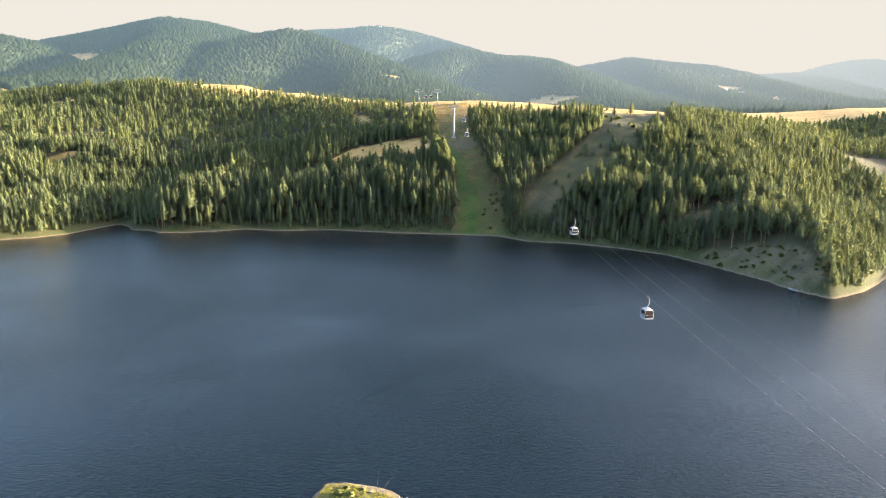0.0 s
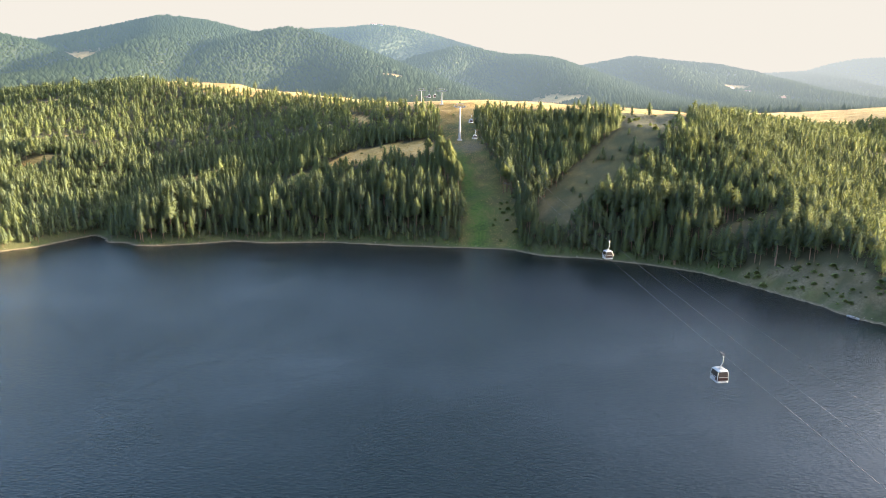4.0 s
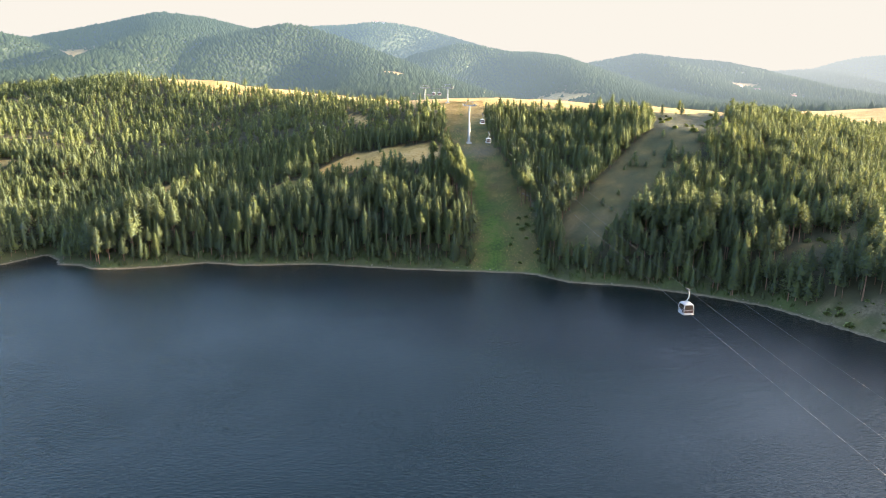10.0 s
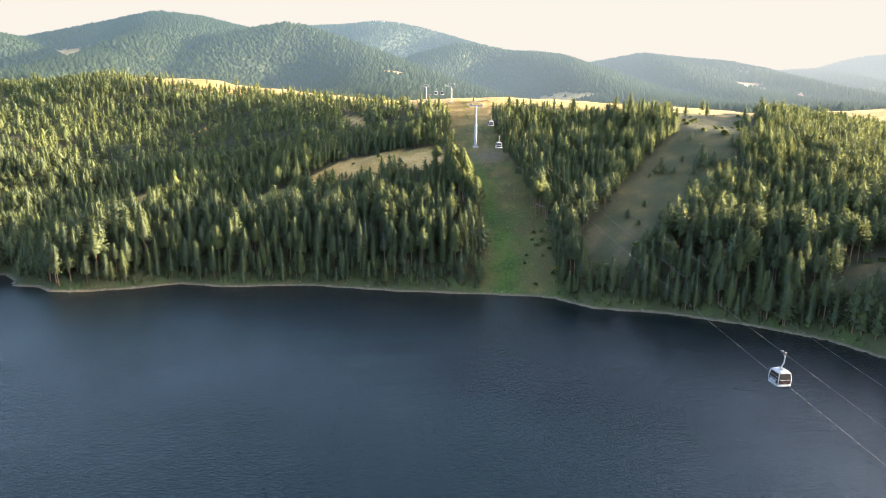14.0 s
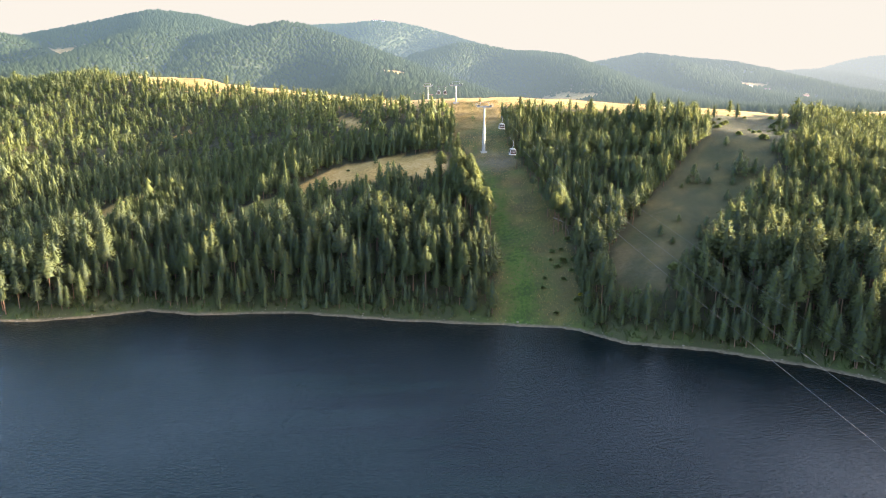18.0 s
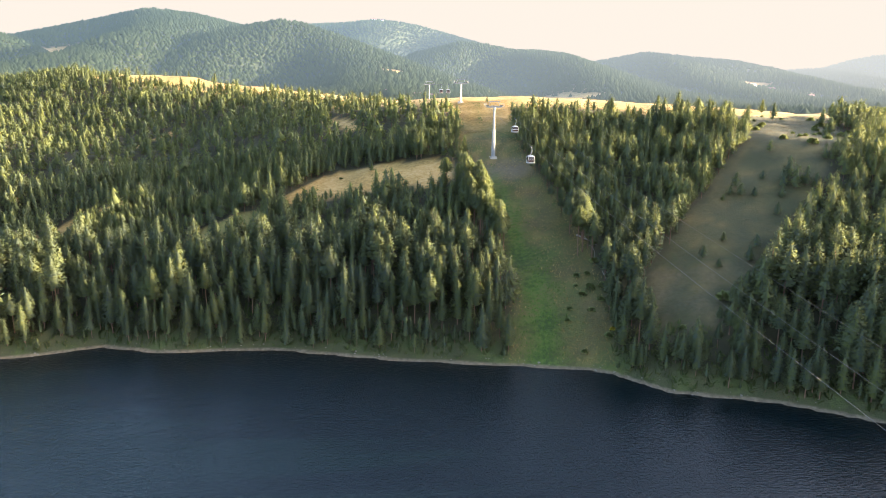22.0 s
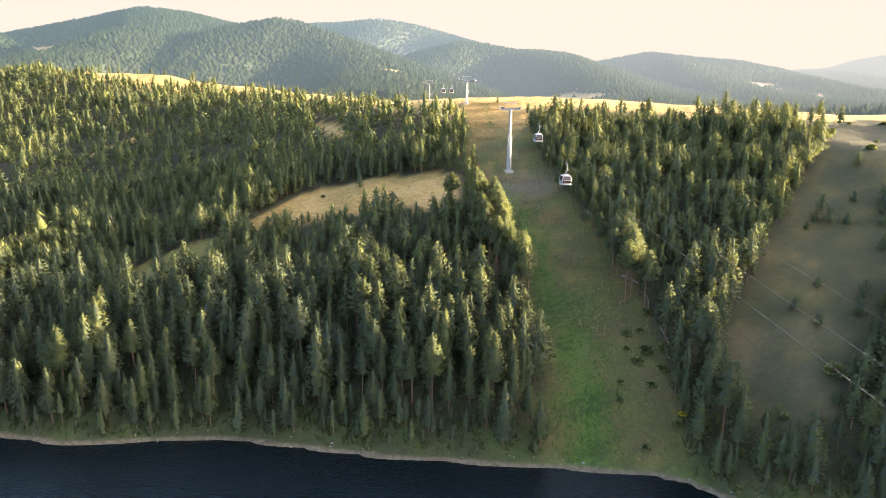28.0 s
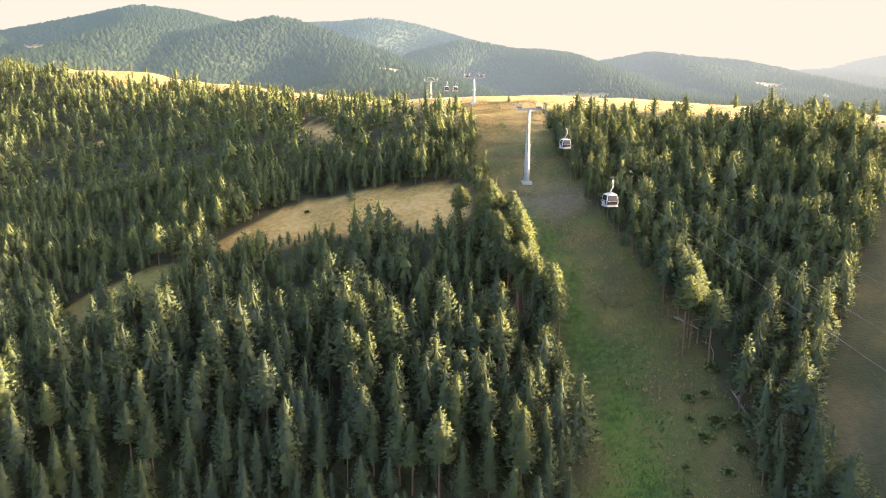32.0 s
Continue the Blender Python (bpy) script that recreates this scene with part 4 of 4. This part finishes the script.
single_pine(-90, 385, 9.0, 1.25, 4, "lone bushy pine in the dry hillside meadow", "single pines")
for x, y, h, g in ((112, 452, 9, 1.0), (122, 456, 7, 1.1), (134, 458, 8, 1.1), (96, 470, 11, 1.0), (150, 448, 8, 1.1), (142, 428, 7, 1.2), (145, 433, 6, 1.2), (138, 424, 5, 1.3),
                   (119, 390, 6, 1.2), (123, 391, 7.5, 1.1), (126, 388, 6.5, 1.2), (131, 391, 8, 1.1), (128, 395, 7, 1.2), (-40, 425, 6, 1.1), (-36, 404, 9, 1.0), (-30, 403, 10, 1.0)):
    single_pine(x, y, h, g, 6 + int(x + y) % 2, "broad dark pine standing alone in dry grass", "single pines")
for x, y, h, g in ((100, 379, 6.5, 1.2), (103, 377, 8, 1.25), (107, 378, 7, 1.2), (103, 382, 8.5, 1.2), (109, 376, 5, 1.4), (98, 375, 4, 1.5),
                   (83, 379, 3.6, 1.7), (86, 378, 4.6, 1.5), (90, 377, 3.6, 1.7), (86, 382, 5.5, 1.4), (80, 377, 2.4, 1.8), (96, 385, 3.4, 1.6), (72, 356, 3.2, 1.6), (64, 350, 4.2, 1.5),
                   (80, 352, 4.6, 1.5), (93, 367, 4.2, 1.5), (104, 398, 4.5, 1.4), (67, 346, 3, 1.7), (76, 347, 5.5, 1.3)):
    single_pine(x, y, h, g, 6 + int(x + y) % 2, "broad dark pine in a clump in the grassy gully", "gully pines")


for x, y, h in ((104, 480, 6.5), (112, 482, 4), (124, 485, 4.2), (143, 487, 7), (94, 492, 6), (10, 493, 3)):
    single_pine(x, y, h, 1.3, 7, "round-topped pine alone on the golden ridge meadow", "ridge pines")


rng = np.random.default_rng(62)
for k in range(34):
    u = rng.random()
    x, y = -40 - 270 * u + rng.normal(0, 8), 520 + 190 * u ** 0.85 + rng.uniform(-4, 40)
    single_pine(x, y, rng.uniform(3.5, 8), rng.uniform(0.8, 1.1), 6 + k % 2, "scattered round-topped pine on the golden ridge meadow", "ridge pines")


# Tall pines with bare trunks along the sides of the lift clearing.
rng = np.random.default_rng(61)
for (ax, ay), (bx0, by0), count, low_h, high_h in (((33, 357), (30, 375), 10, 14.0, 12.0), ((29, 376), (20, 445), 24, 7.5, 6.5), ((7, 361), (-4, 402), 20, 14.5, 12.5), ((3, 366), (-9, 400), 12, 14.0, 12.0)):
    for k in range(count):
        u = (k + rng.uniform(-0.3, 0.3)) / count
        x, y = ax + (bx0 - ax) * u + rng.normal(0, 1.6), ay + (by0 - ay) * u
        single_pine(x, y, (low_h + (high_h - low_h) * u) * rng.uniform(0.85, 1.15), rng.uniform(0.9, 1.25), int(rng.choice((8, 9, 10))), "tall pine with a bare reddish trunk beside the clearing", "clearing-edge pines")


# Stones along the waterline.
def stone_mesh(seed):
    rng = np.random.default_rng(seed)
    bm = bmesh.new()
    bmesh.ops.create_icosphere(bm, subdivisions=1, radius=1)
    for q in bm.verts:
        q.co *= rng.uniform(0.7, 1.15)
        q.co.z *= 0.55
    v = np.array([q.co[:] for q in bm.verts])
    f = np.array([[q.index for q in face.verts] for face in bm.faces])
    bm.free()
    return v, f


stones = [stone_mesh(s) for s in range(4)]
rng = np.random.default_rng(55)
vs, fs, count = [], [], 0
for line, first, last, share in ((FAR_SHORE, 4, 34, 1900), (NEAR_SHORE, 3, 13, 1100)):
    pts = np.array(line[first:last], float)
    seg = np.hypot(*np.diff(pts, axis=0).T)
    at = np.sort(rng.uniform(0, seg.sum(), share))
    k = np.clip(np.searchsorted(np.cumsum(seg), at), 0, len(seg) - 1)
    u = (at - (np.cumsum(seg) - seg)[k]) / seg[k]
    sx = pts[k, 0] + (pts[k + 1, 0] - pts[k, 0]) * u + rng.normal(0, 0.7, share)
    sy = pts[k, 1] + (pts[k + 1, 1] - pts[k, 1]) * u + rng.normal(0, 0.7, share)
    sz = height(sx, sy)
    for i in np.flatnonzero(sz > -0.4):
        v, f = stones[i % 4]
        vs.append(v * rng.gamma(2.0, 0.07) * (0.55 if line is NEAR_SHORE else 1.0) + (sx[i], sy[i], sz[i]))
        fs.append(f + count)
        count += len(v)
tagged(new("shore_stones", mesh_from("shore_stones", np.concatenate(vs), np.concatenate(fs), [ROCK])), "grey-brown stones along the waterline", "stones", kind="stuff")


# ---- dead wood, boat, fishing gear, distant houses ----
def bent_tube(bm, pts, r0, r1, sides=7):
    for k, (a, c2) in enumerate(zip(pts, pts[1:])):
        u0, u1 = k / (len(pts) - 1), (k + 1) / (len(pts) - 1)
        tube(bm, a, c2, r0 + (r1 - r0) * u0, r0 + (r1 - r0) * u1, sides)
    return bm


def fallen_log(x, y, long, turn, label):
    """A bleached fallen trunk with broken limbs, lying along the slope."""
    top = new("fallen_log")
    c, s = math.cos(turn), math.sin(turn)
    spots = [(x + c * d, y + s * d) for d in np.linspace(0, long, 7)]
    pts = [(px, py, ground_at(px, py) + 0.25 + 0.12 * math.sin(2.1 * k)) for k, (px, py) in enumerate(spots)]
    part("trunk", bent_tube(bmesh.new(), pts, 0.28, 0.10), DEAD, top)
    for k, (dx, dy, dz) in enumerate(((0.9, 1.2, 0.9), (-0.6, 1.0, 1.1), (0.8, -0.5, 1.3), (1.3, 0.3, 0.7))):
        p = Vector(pts[2 + k])
        part("limb", bent_tube(bmesh.new(), [p, p + Vector((dx, dy, dz)) * 0.6, p + Vector((dx, dy, dz * 0.8))], 0.09, 0.03, 6), DEAD, top)
    return tagged(top, label, "log", "dead wood")


fallen_log(31.0, 368, 7.5, -0.75, "bleached fallen pine trunk at the forest edge")
fallen_log(36.5, 346, 5.5, 1.75, "thin bleached fallen stem on the slope")
for x, y, lean in ((34.5, 357, -1.6), (-52, 352, 2.0), (-38, 349, -1.8)):
    z = ground_at(x, y)
    top = new("dead_stem")
    part("stem", bent_tube(bmesh.new(), [(x, y, z - 0.2), (x + 0.1 * lean, y, z + 2.4), (x + 0.6 * lean, y, z + 4.0), (x + 1.6 * lean, y, z + 4.6)], 0.10, 0.03), DEAD, top)
    tagged(top, "bent dead grey stem among the trees", "dead tree", "dead wood")


def rowing_boat(x, y, turn):
    top = new("rowing_boat")
    top.matrix_basis = pose(x, y, 0.05, 0, 0, turn)
    bm = bmesh.new()
    rings = []
    for k, u in enumerate(np.linspace(-1, 1, 9)):
        w = 0.75 * (1 - abs(u) ** 2.4) + 0.05
        rings.append([bm.verts.new((2.1 * u, w * a, h + 0.12 * u * u)) for a, h in ((-1, 0.45), (-0.8, 0.05), (0, -0.12), (0.8, 0.05), (1, 0.45))])
    for a, c2 in zip(rings, rings[1:]):
        for j in range(4):
            bm.faces.new((a[j], a[j + 1], c2[j + 1], c2[j]))
    part("hull", bm, WHITE, top, "pale painted hull")
    for u in (-0.8, 0.5):
        part("bench", box(bmesh.new(), u, 0, 0.32, 0.28, 1.3, 0.05), BARK, top)
    bm = tube(bmesh.new(), (-1.5, 0.6, 0.5), (1.1, 1.1, 0.4), 0.03, sides=6)
    part("oar", bm, DEAD, top)
    return tagged(top, "small pale rowing boat drawn up at the shore", "boat")


rowing_boat(133.6, 229.2, 115)


def fishing_stand(x, y):
    """Two rods on a rest with a tackle box and a folded mat on the stony spit."""
    z = ground_at(x, y)
    rest = new("rod_rest")
    bm = tube(bmesh.new(), (x - 0.4, y, z), (x - 0.4, y, z + 0.9), 0.02, sides=6)
    tube(bm, (x + 0.4, y, z), (x + 0.4, y, z + 0.9), 0.02, sides=6)
    tube(bm, (x - 0.55, y, z + 0.9), (x + 0.55, y, z + 0.9), 0.02, sides=6)
    part("stand", bm, DARK_STEEL, rest)
    tagged(rest, "dark metal rod rest on the stony spit", "rod rest")
    for k, (dx, tip) in enumerate(((-0.3, (0.3, 2.2, 2.6)), (0.35, (2.6, 1.8, 1.6)))):
        rod = new("fishing_rod")
        part("blank", tube(bmesh.new(), (x + dx, y - 0.9, z + 0.5), (x + dx + tip[0], y + tip[1], z + 0.9 + tip[2]), 0.016, 0.006, 6), DEAD, rod)
        part("reel", tube(bmesh.new(), (x + dx - 0.06, y - 0.5, z + 0.55), (x + dx + 0.06, y - 0.5, z + 0.55), 0.07), DARK_STEEL, rod)
        tagged(rod, "slender pale fishing rod leaning on a rest", "fishing rod", "fishing rods")
    boxy = new("tackle_box")
    part("case", box(bmesh.new(), x - 1.3, y - 0.3, z + 0.15, 0.5, 0.32, 0.28), GREY_PAINT, boxy)
    part("lid", box(bmesh.new(), x - 1.3, y - 0.3, z + 0.31, 0.53, 0.35, 0.04), GREY_PAINT, boxy, "grey lid")
    tagged(boxy, "pale tackle box on the stony spit", "box")


fishing_stand(-11.0, 101.6)
gx0, gy0, rng = sites(38, -34, 6, 76, 106, 0.55)
edge = inland(gx0, gy0, NEAR_SHORE, False)
pick = (edge > 0.9 + 0.9 * fbm(gx0, gy0, 7, 2.0)) & (fbm(gx0, gy0, 11, 6.0) > -0.45)
REED = herb("spit_grass", [(0.25, (0.16, 0.17, 0.02)), (0.5, (0.26, 0.25, 0.03)), (0.75, (0.36, 0.27, 0.06))])
tagged(new("spit_grass", tuft_mesh("spit_grass", gx0[pick], gy0[pick], rng.uniform(0.25, 0.7, pick.sum()), REED, rng)), "sunlit yellow-green grass on the stony spit", "grass", kind="stuff")
for k, (x, y, r) in enumerate([(-18.2, 100.5, 0.8), (-17, 102.5, 0.6), (-16, 100, 0.9), (-14, 102, 0.5), (-19, 97, 0.9), (-12, 98, 0.7), (-17, 96, 1.0), (-8, 98.5, 0.5)]):
    shrub(x, y, r, k, "sunlit yellow-green bush on the stony spit", None, "bushes on the spit")

ROOF = plain("roof_tiles", (0.20, 0.12, 0.09), 0.8, wear=0.3, scale=1.0)
PLASTER = plain("house_plaster", (0.62, 0.57, 0.50), 0.85, wear=0.15)

# Roofs and walls get the same painted haze emission as the mountains.
add_haze_glow(ROOF)
add_haze_glow(PLASTER)


def house(x, y, w, d, h, turn):
    top = new("house")
    top.matrix_basis = pose(x, y, ground_at(x, y) - 0.4, 0, 0, turn)
    part("wall", box(bmesh.new(), 0, 0, h / 2, w, d, h), PLASTER, top)
    bm = bmesh.new()
    e = 0.5
    pts = [(-w / 2 - e, -d / 2 - e, h), (w / 2 + e, -d / 2 - e, h), (w / 2 + e, d / 2 + e, h), (-w / 2 - e, d / 2 + e, h), (-w / 2 - e, 0, h + d * 0.42), (w / 2 + e, 0, h + d * 0.42)]
    q = [bm.verts.new(p) for p in pts]
    for f in ((0, 1, 5, 4), (2, 3, 4, 5), (1, 2, 5), (3, 0, 4), (3, 2, 1, 0)):
        bm.faces.new([q[k] for k in f])
    part("roof", bm, ROOF, top, "reddish tiled roof")
    for k in range(3):
        part("window", box(bmesh.new(), (k - 1) * w * 0.3, -d / 2 - 0.01, h * 0.55, 1.1, 0.08, 1.3), GLASS, top)
    return tagged(top, "small pale house with a reddish roof in the valley", "house", "valley houses")


for x, y, w, d, h, turn in ((-95, 1140, 14, 9, 6, 10), (-70, 1160, 11, 8, 5, -20), (-52, 1135, 12, 9, 6, 30), (-120, 1165, 10, 8, 5, 5), (-30, 1170, 13, 9, 6, -8),
                            (-8, 1150, 10, 8, 5, 40), (-160, 1150, 12, 9, 6, 15), (20, 1165, 11, 9, 5, -30), (140, 1180, 12, 9, 6, 12), (165, 1200, 10, 8, 5, -15),
                            (-372, 3590, 30, 14, 9, 5), (-335, 3600, 22, 12, 8, -10), (1040, 2405, 26, 14, 9, 20), (1095, 2380, 20, 12, 8, -15), (1130, 2200, 18, 12, 7, 8)):
    house(x, y, w, d, h, turn)
